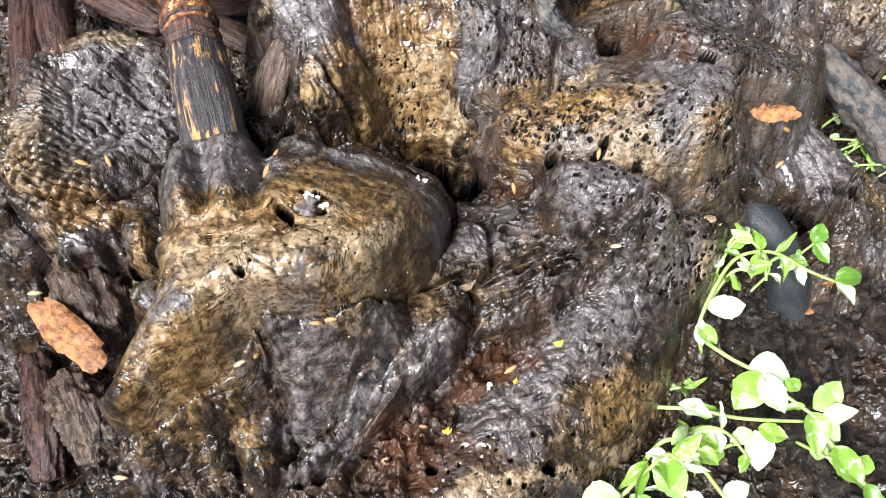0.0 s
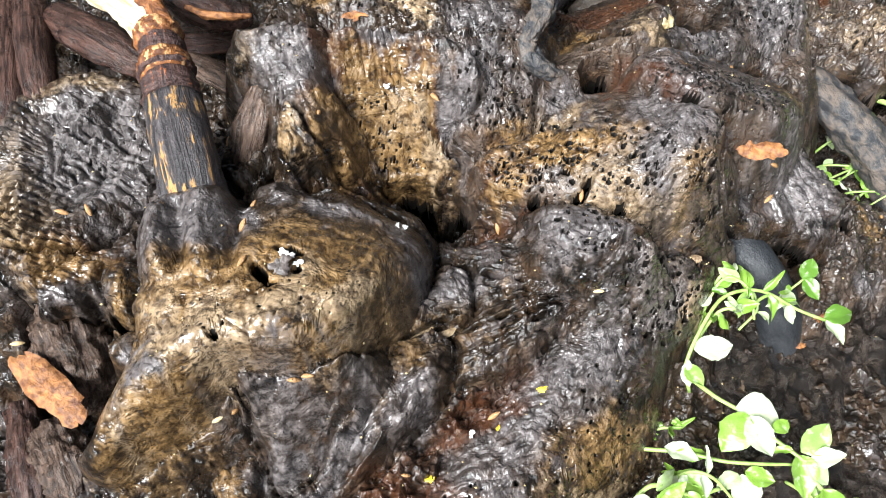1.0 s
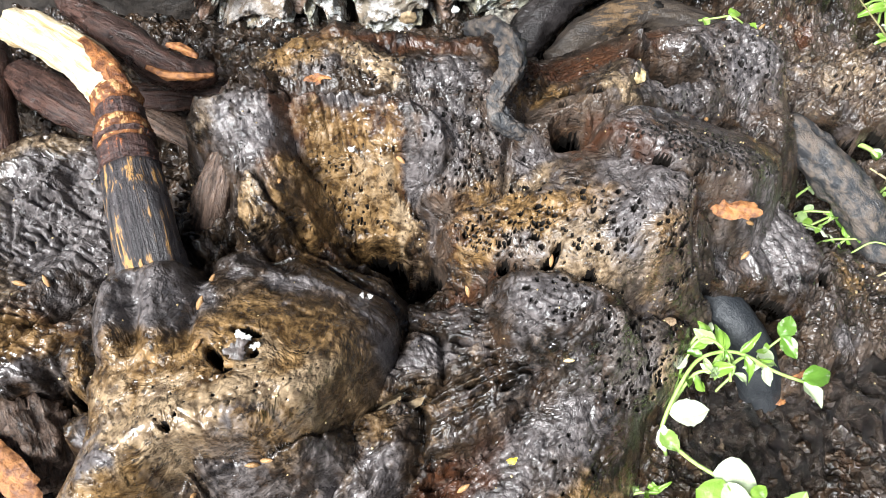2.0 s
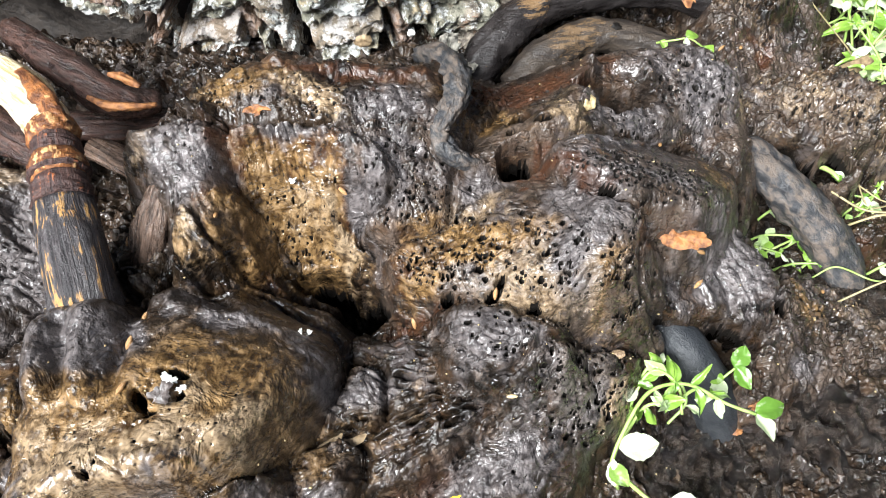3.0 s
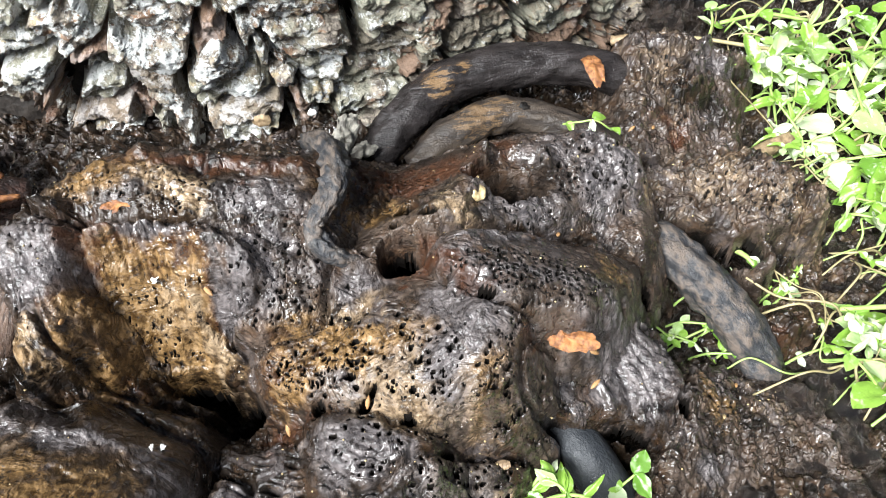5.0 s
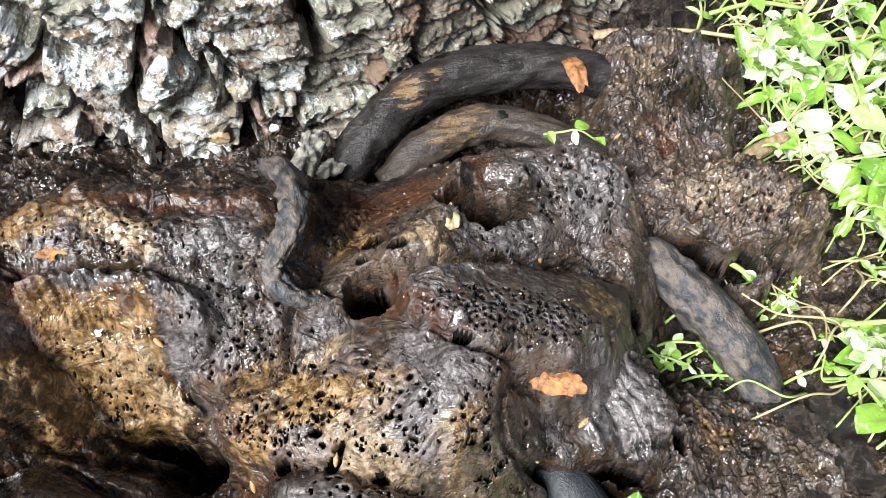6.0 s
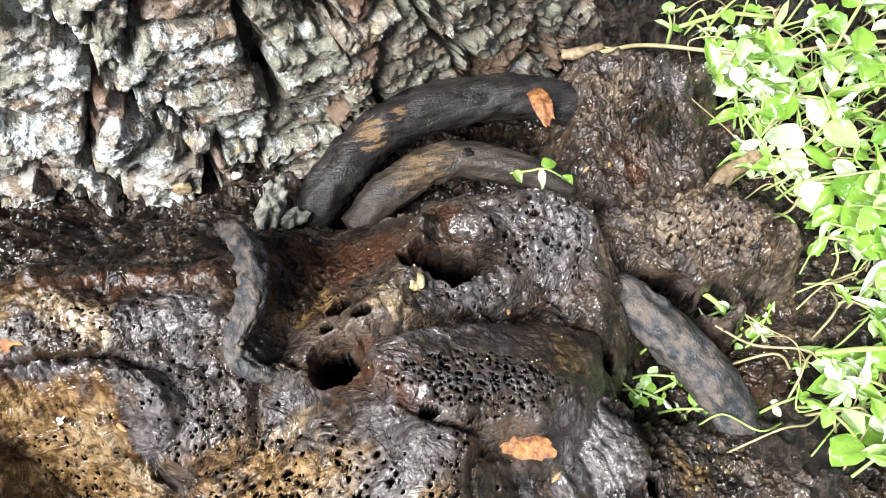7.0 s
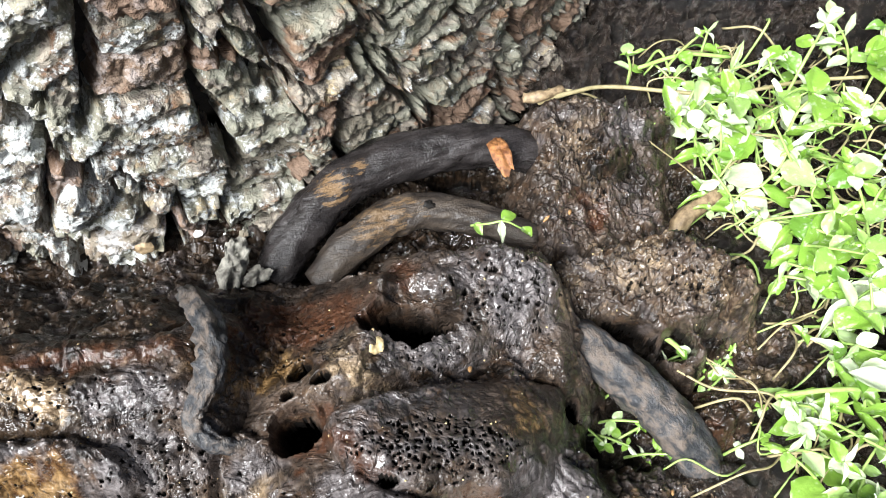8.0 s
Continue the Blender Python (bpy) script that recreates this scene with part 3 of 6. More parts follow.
    Lobe("brown_skin", "smooth brown slimy skin between shelf and pitted sheet", [(0.052, 0.435), (0.079, 0.443), (0.114, 0.431), (0.148, 0.419), (0.145, 0.384), (0.137, 0.370), (0.132, 0.352), (0.116, 0.350), (0.094, 0.342), (0.076, 0.339), (0.060, 0.362), (0.053, 0.402)], 0.1113, (0.565, -0.624), (0.63, -0.54, -0.01), (0.075, 0.138), round=0.004, width=0.014, fall=2.0, rough=0.001, moat=0.001),
    Lobe("muddy_lobe", "brown muddy pitted lobe beside the weeds", [(0.255, 0.542), (0.283, 0.549), (0.312, 0.544), (0.338, 0.545), (0.358, 0.544), (0.343, 0.529), (0.346, 0.514), (0.337, 0.482), (0.337, 0.464), (0.315, 0.453), (0.281, 0.444), (0.254, 0.440), (0.242, 0.459), (0.250, 0.479), (0.248, 0.496), (0.257, 0.510)], 0.0632, (-0.488, 0.463), (-0.94, 3.36, 0.65), (0.043, 0.086), round=0.01, width=0.014, fall=2.5, ragged=0.003, rough=0.0036, size=0.008),
    Lobe("muddy_flange", "brown crumbly flange of rotten fungus by the weeds", [(0.257, 0.441), (0.289, 0.444), (0.320, 0.446), (0.339, 0.442), (0.363, 0.416), (0.368, 0.405), (0.359, 0.394), (0.338, 0.393), (0.331, 0.369), (0.321, 0.367), (0.311, 0.387), (0.289, 0.400), (0.272, 0.399), (0.261, 0.404), (0.255, 0.425)], 0.0606, (0.166, 0.338), (1.28, -0.52, 0.01), (0.037, 0.076), round=0.008, width=0.01, fall=4.0, ragged=0.003, rough=0.0036, size=0.008),
    Lobe("mud_apron", "low brown apron of crumbling mud under the weeds", [(0.361, 0.425), (0.402, 0.439), (0.414, 0.403), (0.415, 0.366), (0.381, 0.358), (0.353, 0.338), (0.334, 0.333), (0.329, 0.349), (0.353, 0.389)], 0.0012, (-0.106, -0.655), (-1.08, 0.73, 0.07), (-0.014, 0.027), round=0.006, width=0.01, fall=2.0, ragged=0.004, rough=0.0036, size=0.008),
]

FURROWS, RIDGES, GAPS, PITTED, STAINS = [], [], [], [], []


def furrow(x, y, long, broad, turn, wave, depth, wavy):
    """Wrinkles side by side: place, reach along and across, direction of the wrinkles, spacing, depth, waviness."""
    FURROWS.append((x, y, long, broad, turn, wave, depth, wavy))


def ridge(height, breadth, *line):
    """A fold (plus) or a crease (minus) along a line."""
    RIDGES.append((height, breadth, line))


def gap(x, y, rx, ry, turn, depth):
    """A deep dark opening."""
    GAPS.append((x, y, rx, ry, turn, depth))


def pitted(x, y, rx, ry, turn, count, small, big):
    """Bore holes strewn over an oval."""
    PITTED.append((x, y, rx, ry, turn, count, small, big))


def stain(kind, x, y, rx, ry, turn, amount):
    """An oval patch of tan, ochre, grey or rust skin; some also hold painted highlights."""
    STAINS.append((("tan", "ochre", "grey", "rust").index(kind), x, y, rx, ry, turn, amount))


furrow(0.053, 0.225, 0.042, 0.017, -15, 0.0045, 0.0042, 0.5)
furrow(0.040, 0.200, 0.036, 0.018, 20, 0.0049, 0.0045, 0.5)
furrow(0.070, 0.210, 0.035, 0.014, 21, 0.0043, 0.0036, 0.6)
furrow(-0.029, 0.148, 0.032, 0.015, 49, 0.0109, 0.0042, 0.4)
furrow(-0.035, 0.137, 0.036, 0.016, 50, 0.0041, 0.0014, 0.6)
furrow(-0.007, 0.160, 0.024, 0.014, 43, 0.0041, 0.0014, 0.6)
furrow(-0.057, 0.110, 0.024, 0.011, 45, 0.0050, 0.0021, 0.5)
furrow(-0.064, 0.146, 0.017, 0.012, -15, 0.0053, 0.0015, 1.4)
furrow(-0.186, 0.293, 0.037, 0.033, -29, 0.0060, 0.0033, 0.8)
furrow(-0.216, 0.256, 0.018, 0.034, -7, 0.0052, 0.0030, 0.5)
furrow(-0.191, 0.231, 0.029, 0.014, -9, 0.0055, 0.0018, 0.8)
furrow(-0.188, 0.205, 0.027, 0.012, -16, 0.0040, 0.0018, 1.2)
furrow(-0.113, 0.217, 0.010, 0.016, -77, 0.0049, 0.0015, 0.4)
furrow(-0.117, 0.133, 0.013, 0.023, -13, 0.0043, 0.0014, 0.6)
furrow(-0.022, 0.196, 0.013, 0.015, -96, 0.0052, 0.0012, 0.6)
furrow(-0.112, 0.168, 0.015, 0.012, -56, 0.0054, 0.0009, 1.2)
furrow(-0.036, 0.325, 0.017, 0.023, -77, 0.0037, 0.0015, 0.8)
furrow(-0.015, 0.331, 0.019, 0.023, -68, 0.0045, 0.0014, 0.7)
furrow(-0.029, 0.305, 0.029, 0.023, -85, 0.0066, 0.0008, 0.8)
furrow(0.020, 0.314, 0.019, 0.012, -74, 0.0042, 0.0010, 0.8)
furrow(-0.069, 0.297, 0.033, 0.012, -73, 0.0049, 0.0015, 0.7)
furrow(0.034, 0.358, 0.024, 0.022, -10, 0.0073, 0.0010, 1.2)
furrow(0.128, 0.258, 0.014, 0.024, 37, 0.0038, 0.0016, 0.5)
furrow(0.129, 0.293, 0.020, 0.018, 51, 0.0059, 0.0009, 0.8)
furrow(0.228, 0.291, 0.022, 0.029, -65, 0.0082, 0.0012, 0.9)
furrow(0.104, 0.339, 0.026, 0.007, -13, 0.0030, 0.0018, 0.4)
furrow(-0.055, 0.267, 0.019, 0.016, -64, 0.0047, 0.0018, 0.8)
furrow(0.064, 0.155, 0.044, 0.033, 38, 0.0049, 0.0010, 1.0)
furrow(0.034, 0.132, 0.033, 0.018, 29, 0.0060, 0.0012, 1.0)
furrow(0.011, 0.155, 0.037, 0.011, 32, 0.0047, 0.0018, 0.6)
furrow(0.210, 0.344, 0.013, 0.015, -85, 0.0056, 0.0009, 1.2)
furrow(0.218, 0.398, 0.012, 0.025, -93, 0.0067, 0.0009, 1.2)
furrow(0.102, 0.398, 0.033, 0.017, -23, 0.0062, 0.0009, 1.4)
furrow(0.288, 0.484, 0.021, 0.041, -69, 0.0092, 0.0018, 1.4)
furrow(-0.097, 0.122, 0.011, 0.019, -70, 0.0055, 0.0015, 0.8)
furrow(-0.018, 0.257, 0.024, 0.011, -24, 0.0057, 0.0021, 1.0)
ridge(-0.007, 0.004, (-0.119, 0.231), (-0.114, 0.214), (-0.109, 0.195))
ridge(-0.005, 0.0035, (-0.093, 0.250), (-0.086, 0.215), (-0.085, 0.199))
ridge(0.006, 0.006, (-0.128, 0.232), (-0.127, 0.217), (-0.122, 0.197))
ridge(0.0055, 0.007, (-0.105, 0.234), (-0.101, 0.217), (-0.099, 0.197))
ridge(0.003, 0.004, (-0.083, 0.252), (-0.064, 0.243), (-0.042, 0.241), (-0.019, 0.234))
ridge(0.007, 0.009, (-0.055, 0.163), (-0.076, 0.158), (-0.096, 0.156), (-0.115, 0.143), (-0.129, 0.129), (-0.144, 0.115))
ridge(0.004, 0.007, (-0.036, 0.175), (-0.022, 0.196), (-0.018, 0.210))
ridge(0.008, 0.005, (-0.051, 0.095), (-0.041, 0.113), (-0.027, 0.133), (-0.007, 0.155), (0.005, 0.171))
ridge(-0.007, 0.003, (-0.062, 0.095), (-0.046, 0.111), (-0.035, 0.128), (-0.018, 0.146), (-0.001, 0.161))
ridge(0.006, 0.005, (-0.074, 0.095), (-0.057, 0.108), (-0.046, 0.128), (-0.040, 0.144), (-0.034, 0.154))
ridge(-0.006, 0.0025, (-0.027, 0.120), (-0.013, 0.137), (0.005, 0.155), (0.014, 0.166))
ridge(-0.006, 0.003, (-0.086, 0.146), (-0.082, 0.136), (-0.081, 0.123), (-0.081, 0.107))
ridge(0.005, 0.004, (-0.067, 0.131), (-0.067, 0.122), (-0.072, 0.113))
ridge(0.0045, 0.0035, (-0.075, 0.255), (-0.066, 0.264), (-0.058, 0.273))
ridge(0.005, 0.0035, (-0.055, 0.275), (-0.052, 0.269), (-0.039, 0.246))
ridge(-0.004, 0.003, (-0.050, 0.249), (-0.063, 0.263))
ridge(0.006, 0.005, (-0.004, 0.310), (0.001, 0.298), (0.009, 0.290))
ridge(-0.0045, 0.003, (-0.009, 0.306), (-0.007, 0.297), (0.004, 0.291))
ridge(0.005, 0.006, (-0.092, 0.324), (-0.064, 0.328), (-0.040, 0.330), (-0.019, 0.337), (0.006, 0.331))
ridge(-0.006, 0.004, (-0.052, 0.326), (-0.053, 0.313), (-0.048, 0.298), (-0.049, 0.283))
ridge(-0.005, 0.004, (0.028, 0.341), (0.046, 0.338), (0.070, 0.332))
ridge(0.004, 0.004, (0.022, 0.342), (0.046, 0.339), (0.064, 0.334), (0.076, 0.331))
ridge(-0.006, 0.006, (-0.002, 0.367), (0.022, 0.367), (0.046, 0.369))
ridge(0.005, 0.005, (-0.028, 0.379), (-0.027, 0.470), (0.030, 0.390))
ridge(-0.005, 0.003, (0.218, 0.300), (0.222, 0.287), (0.226, 0.271))
ridge(0.004, 0.004, (0.199, 0.290), (0.209, 0.282), (0.212, 0.270))
ridge(0.007, 0.006, (0.150, 0.410), (0.165, 0.415), (0.183, 0.410), (0.185, 0.401))
ridge(-0.007, 0.0035, (0.126, 0.348), (0.148, 0.353), (0.177, 0.359), (0.208, 0.366))
ridge(0.004, 0.005, (0.132, 0.339), (0.153, 0.346), (0.176, 0.350))
ridge(-0.005, 0.004, (0.251, 0.420), (0.251, 0.389), (0.249, 0.364))
ridge(-0.004, 0.0035, (0.283, 0.504), (0.282, 0.476), (0.286, 0.452))
ridge(-0.005, 0.004, (0.240, 0.457), (0.258, 0.444), (0.280, 0.437))
ridge(-0.005, 0.005, (0.039, 0.277), (0.064, 0.286), (0.082, 0.305))
ridge(0.004, 0.008, (0.093, 0.254), (0.117, 0.269), (0.141, 0.294))
ridge(-0.005, 0.003, (0.054, 0.180), (0.029, 0.157), (0.005, 0.138), (-0.018, 0.117))
ridge(-0.004, 0.0035, (0.096, 0.210), (0.081, 0.200), (0.063, 0.184))
gap(-0.0085, 0.2824, 0.0133, 0.0043, -5, 0.03)
gap(0.0105, 0.2712, 0.0143, 0.0084, -1, 0.04)
gap(0.1612, 0.3876, 0.0193, 0.0089, 3, 0.045)
gap(0.0998, 0.3370, 0.0083, 0.0096, -63, 0.035)
gap(0.1044, 0.3654, 0.0067, 0.0043, 37, 0.016)
gap(0.1166, 0.3562, 0.0038, 0.0029, -9, 0.01)
gap(0.0977, 0.3526, 0.0029, 0.0023, -6, 0.012)
gap(-0.1596, 0.1931, 0.0091, 0.0020, -47, 0.03)
gap(-0.2073, 0.1971, 0.0071, 0.0099, -36, 0.03)
gap(0.2712, 0.3322, 0.0137, 0.0165, -73, 0.03)
gap(0.1844, 0.2578, 0.0112, 0.0045, -12, 0.022)
gap(0.2238, 0.2622, 0.0134, 0.0036, -1, 0.02)
gap(-0.0833, 0.2674, 0.0036, 0.0124, -19, 0.035)
gap(0.2940, 0.3938, 0.0164, 0.0046, -24, 0.022)
gap(0.3209, 0.3817, 0.0088, 0.0061, -65, 0.022)
gap(0.2745, 0.3464, 0.0115, 0.0130, -39, 0.02)
gap(0.2053, 0.5194, 0.0270, 0.0106, -16, 0.02)
gap(0.1035, 0.5046, 0.0197, 0.0050, 34, 0.012)
gap(-0.0723, 0.1898, 0.0049, 0.0022, -68, 0.01)
gap(-0.0583, 0.2024, 0.0042, 0.0022, -10, 0.007)
gap(-0.0541, 0.1925, 0.0025, 0.0019, 4, 0.006)
gap(-0.0672, 0.1833, 0.0035, 0.0021, 27, 0.006)
gap(-0.0863, 0.1568, 0.0022, 0.0013, 1, 0.008)
gap(0.0770, 0.2713, 0.0024, 0.0024, -4, 0.01)
gap(0.0872, 0.2623, 0.0024, 0.0017, -4, 0.008)
gap(0.1044, 0.2486, 0.0029, 0.0019, -8, 0.01)
gap(0.0832, 0.2580, 0.0036, 0.0026, -4, 0.007)
gap(0.0598, 0.2597, 0.0028, 0.0025, -7, 0.01)
gap(0.1222, 0.2357, 0.0023, 0.0032, -22, 0.01)
gap(0.1441, 0.3022, 0.0042, 0.0022, -28, 0.01)
gap(0.2555, 0.2755, 0.0031, 0.0065, 1, 0.014)
gap(0.1444, 0.3015, 0.0030, 0.0019, -18, 0.008)
gap(0.2466, 0.3482, 0.0034, 0.0047, -6, 0.016)
gap(-0.1531, 0.4335, 0.0048, 0.0033, -4, 0.01)
gap(0.3143, 0.3804, 0.0052, 0.0033, -21, 0.012)
gap(0.3336, 0.3651, 0.0054, 0.0028, -1, 0.014)
gap(-0.0054, 0.1021, 0.0023, 0.0024, -4, 0.008)
gap(0.0559, 0.1023, 0.0036, 0.0024, 4, 0.01)
pitted(0.148, 0.258, 0.013, 0.022, -1, 60, 0.00048, 0.00115)
pitted(0.162, 0.276, 0.013, 0.020, -1, 60, 0.00048, 0.00115)
pitted(0.154, 0.248, 0.016, 0.014, 5, 40, 0.00056, 0.00130)
pitted(0.064, 0.276, 0.027, 0.012, -4, 50, 0.00048, 0.00101)
pitted(-0.046, 0.353, 0.021, 0.010, -1, 30, 0.00040, 0.00072)
pitted(0.094, 0.273, 0.050, 0.030, 11, 105, 0.00048, 0.00137)
pitted(0.045, 0.314, 0.032, 0.028, -16, 150, 0.00040, 0.00101)
pitted(0.088, 0.235, 0.022, 0.015, -1, 40, 0.00040, 0.00101)
pitted(0.141, 0.229, 0.019, 0.025, 5, 60, 0.00056, 0.00130)
pitted(0.178, 0.307, 0.040, 0.025, 2, 150, 0.00048, 0.00101)
pitted(0.212, 0.400, 0.034, 0.024, -3, 90, 0.00048, 0.00130)
pitted(0.164, 0.319, 0.038, 0.014, -3, 130, 0.00048, 0.00101)
pitted(0.293, 0.512, 0.035, 0.030, -19, 80, 0.00048, 0.00130)
pitted(0.318, 0.420, 0.042, 0.025, -20, 90, 0.00048, 0.00130)
pitted(0.166, 0.369, 0.026, 0.009, 0, 30, 0.00040, 0.00086)
pitted(-0.018, 0.303, 0.025, 0.021, 0, 60, 0.00040, 0.00101)
pitted(-0.013, 0.290, 0.025, 0.007, 0, 40, 0.00048, 0.00101)
pitted(0.124, 0.212, 0.024, 0.021, -0, 90, 0.00056, 0.00137)
pitted(0.089, 0.141, 0.029, 0.036, 0, 50, 0.00040, 0.00094)
pitted(0.027, 0.102, 0.048, 0.017, -0, 40, 0.00048, 0.00108)
pitted(-0.058, 0.176, 0.054, 0.026, 16, 60, 0.00032, 0.00065)
pitted(-0.010, 0.354, 0.021, 0.014, 1, 40, 0.00040, 0.00079)
pitted(0.034, 0.352, 0.027, 0.013, 2, 50, 0.00032, 0.00072)
pitted(-0.192, 0.295, 0.036, 0.032, 6, 30, 0.00040, 0.00079)
pitted(0.293, 0.285, 0.028, 0.024, -1, 60, 0.00048, 0.00115)
pitted(-0.067, 0.308, 0.017, 0.028, 0, 24, 0.00032, 0.00072)
pitted(0.103, 0.384, 0.030, 0.017, -12, 30, 0.00040, 0.00101)
pitted(0.171, 0.262, 0.016, 0.014, -1, 36, 0.00048, 0.00108)
pitted(0.118, 0.259, 0.017, 0.022, -3, 40, 0.00048, 0.00108)
pitted(0.046, 0.271, 0.019, 0.011, -8, 40, 0.00048, 0.00094)
pitted(0.031, 0.271, 0.029, 0.011, -14, 30, 0.00040, 0.00094)
stain("tan", -0.074, 0.163, 0.041, 0.009, 13, 0.72)
stain("tan", -0.039, 0.181, 0.021, 0.010, 26, 0.72)
stain("grey", -0.122, 0.141, 0.014, 0.005, 60, 0.55)
stain("grey", -0.064, 0.148, 0.015, 0.009, 3, 0.30)
stain("tan", -0.111, 0.160, 0.011, 0.011, -0, 0.59)
stain("ochre", -0.129, 0.129, 0.026, 0.009, 48, 0.64)
stain("ochre", -0.143, 0.115, 0.014, 0.009, 47, 0.60)
stain("ochre", -0.036, 0.167, 0.035, 0.007, 34, 0.56)
stain("grey", -0.127, 0.217, 0.007, 0.017, 0, 0.61)
stain("grey", -0.098, 0.224, 0.013, 0.017, 8, 0.61)
stain("tan", -0.105, 0.151, 0.019, 0.006, 31, 0.50)
stain("ochre", -0.281, 0.338, 0.016, 0.037, 0, 0.40)
stain("tan", -0.195, 0.343, 0.035, 0.007, -0, 0.34)
stain("tan", -0.218, 0.265, 0.012, 0.030, 3, 0.34)
stain("ochre", -0.066, 0.182, 0.068, 0.039, 12, 0.58)
stain("ochre", -0.116, 0.134, 0.035, 0.013, 49, 0.58)
stain("ochre", -0.102, 0.184, 0.024, 0.013, -5, 0.68)
# next three: tan skin of the cap's lower crest, with its wet highlights painted in
stain("tan", -0.086, 0.163, 0.036, 0.010, 15, 0.60)
stain("tan", -0.120, 0.144, 0.019, 0.009, 57, 0.59)
stain("tan", -0.046, 0.175, 0.025, 0.012, 23, 0.67)
stain("tan", -0.079, 0.170, 0.029, 0.008, 11, 0.59)
stain("tan", -0.114, 0.177, 0.009, 0.015, -0, 0.42)
stain("tan", -0.057, 0.191, 0.011, 0.007, 4, 0.42)
stain("tan", -0.135, 0.127, 0.014, 0.004, 53, 0.42)
stain("grey", -0.041, 0.238, 0.040, 0.008, -17, 0.55)
stain("grey", -0.005, 0.215, 0.006, 0.017, 18, 0.61)
stain("grey", -0.111, 0.224, 0.028, 0.016, -3, 0.87)
stain("grey", -0.123, 0.209, 0.005, 0.019, -0, 0.42)
stain("grey", -0.055, 0.160, 0.019, 0.003, 14, 0.38)
stain("grey", -0.119, 0.156, 0.012, 0.005, 35, 0.42)
stain("grey", -0.142, 0.169, 0.007, 0.009, 0, 0.68)
# next two: ribbed lobe's skin, made paler to hold its reflected light
stain("grey", -0.186, 0.293, 0.043, 0.036, -35, 0.84)
stain("tan", -0.217, 0.278, 0.021, 0.041, 2, 0.46)
stain("ochre", -0.190, 0.222, 0.031, 0.012, 9, 0.40)
stain("ochre", -0.219, 0.256, 0.013, 0.038, -4, 0.40)
stain("tan", -0.212, 0.232, 0.011, 0.022, 5, 0.35)
stain("rust", -0.186, 0.228, 0.035, 0.012, -2, 0.34)
stain("grey", -0.190, 0.203, 0.027, 0.009, -11, 0.38)
stain("ochre", -0.156, 0.206, 0.010, 0.013, 1, 0.50)
stain("tan", -0.221, 0.337, 0.026, 0.007, 14, 0.34)
stain("grey", -0.064, 0.146, 0.021, 0.014, 3, 0.32)
stain("grey", -0.067, 0.125, 0.010, 0.014, -6, 0.47)
stain("grey", -0.038, 0.142, 0.010, 0.032, -35, 0.46)
stain("grey", -0.007, 0.158, 0.011, 0.021, -37, 0.46)
stain("grey", -0.055, 0.108, 0.033, 0.007, 48, 0.47)
stain("ochre", -0.096, 0.120, 0.013, 0.021, -0, 0.38)
stain("grey", 0.011, 0.215, 0.017, 0.014, 6, 0.50)
stain("grey", 0.084, 0.179, 0.062, 0.021, 39, 0.36)
stain("grey", 0.049, 0.140, 0.046, 0.018, 37, 0.40)
stain("grey", 0.129, 0.212, 0.024, 0.021, -0, 0.38)
stain("tan", 0.133, 0.217, 0.016, 0.019, 0, 0.24)
stain("rust", 0.029, 0.154, 0.047, 0.010, 31, 0.57)
stain("rust", -0.018, 0.107, 0.017, 0.022, 2, 0.47)
stain("rust", 0.005, 0.113, 0.026, 0.015, -1, 0.39)
stain("tan", 0.029, 0.093, 0.028, 0.006, 13, 0.84)
stain("tan", 0.065, 0.103, 0.010, 0.004, -10, 0.76)
stain("tan", 0.096, 0.117, 0.017, 0.003, 27, 0.76)
stain("tan", 0.125, 0.143, 0.003, 0.019, -15, 0.67)
stain("tan", 0.148, 0.204, 0.004, 0.014, -36, 0.80)
stain("ochre", 0.092, 0.136, 0.034, 0.019, 31, 0.37)
stain("ochre", 0.027, 0.111, 0.006, 0.003, -1, 0.56)
stain("ochre", -0.021, 0.304, 0.032, 0.025, 1, 0.69)
stain("tan", -0.015, 0.304, 0.016, 0.013, -1, 0.30)
stain("rust", -0.047, 0.294, 0.007, 0.025, 22, 0.52)
stain("rust", 0.009, 0.312, 0.008, 0.016, 9, 0.43)
stain("rust", -0.044, 0.319, 0.017, 0.019, 7, 0.67)
stain("rust", -0.019, 0.324, 0.027, 0.007, -4, 0.57)
stain("grey", 0.021, 0.312, 0.010, 0.024, 6, 0.52)
stain("grey", -0.015, 0.332, 0.033, 0.006, -5, 0.42)
stain("tan", 0.002, 0.299, 0.004, 0.015, 22, 0.59)
stain("ochre", -0.044, 0.286, 0.010, 0.017, 19, 0.56)
stain("grey", -0.069, 0.312, 0.019, 0.022, 0, 0.58)
stain("tan", -0.079, 0.318, 0.016, 0.008, 8, 0.46)
stain("tan", -0.064, 0.283, 0.006, 0.017, -10, 0.38)
stain("rust", -0.054, 0.304, 0.006, 0.022, 12, 0.43)
stain("ochre", -0.065, 0.274, 0.005, 0.011, -6, 0.48)
stain("tan", -0.010, 0.355, 0.016, 0.008, -11, 0.66)
stain("ochre", -0.059, 0.359, 0.018, 0.013, 36, 0.44)
stain("grey", 0.037, 0.355, 0.024, 0.009, -4, 0.40)
stain("rust", 0.003, 0.373, 0.052, 0.008, -1, 0.39)
stain("grey", -0.042, 0.349, 0.012, 0.008, -1, 0.34)
stain("ochre", -0.032, 0.367, 0.021, 0.010, 12, 0.27)
stain("grey", 0.028, 0.317, 0.011, 0.027, 25, 0.47)
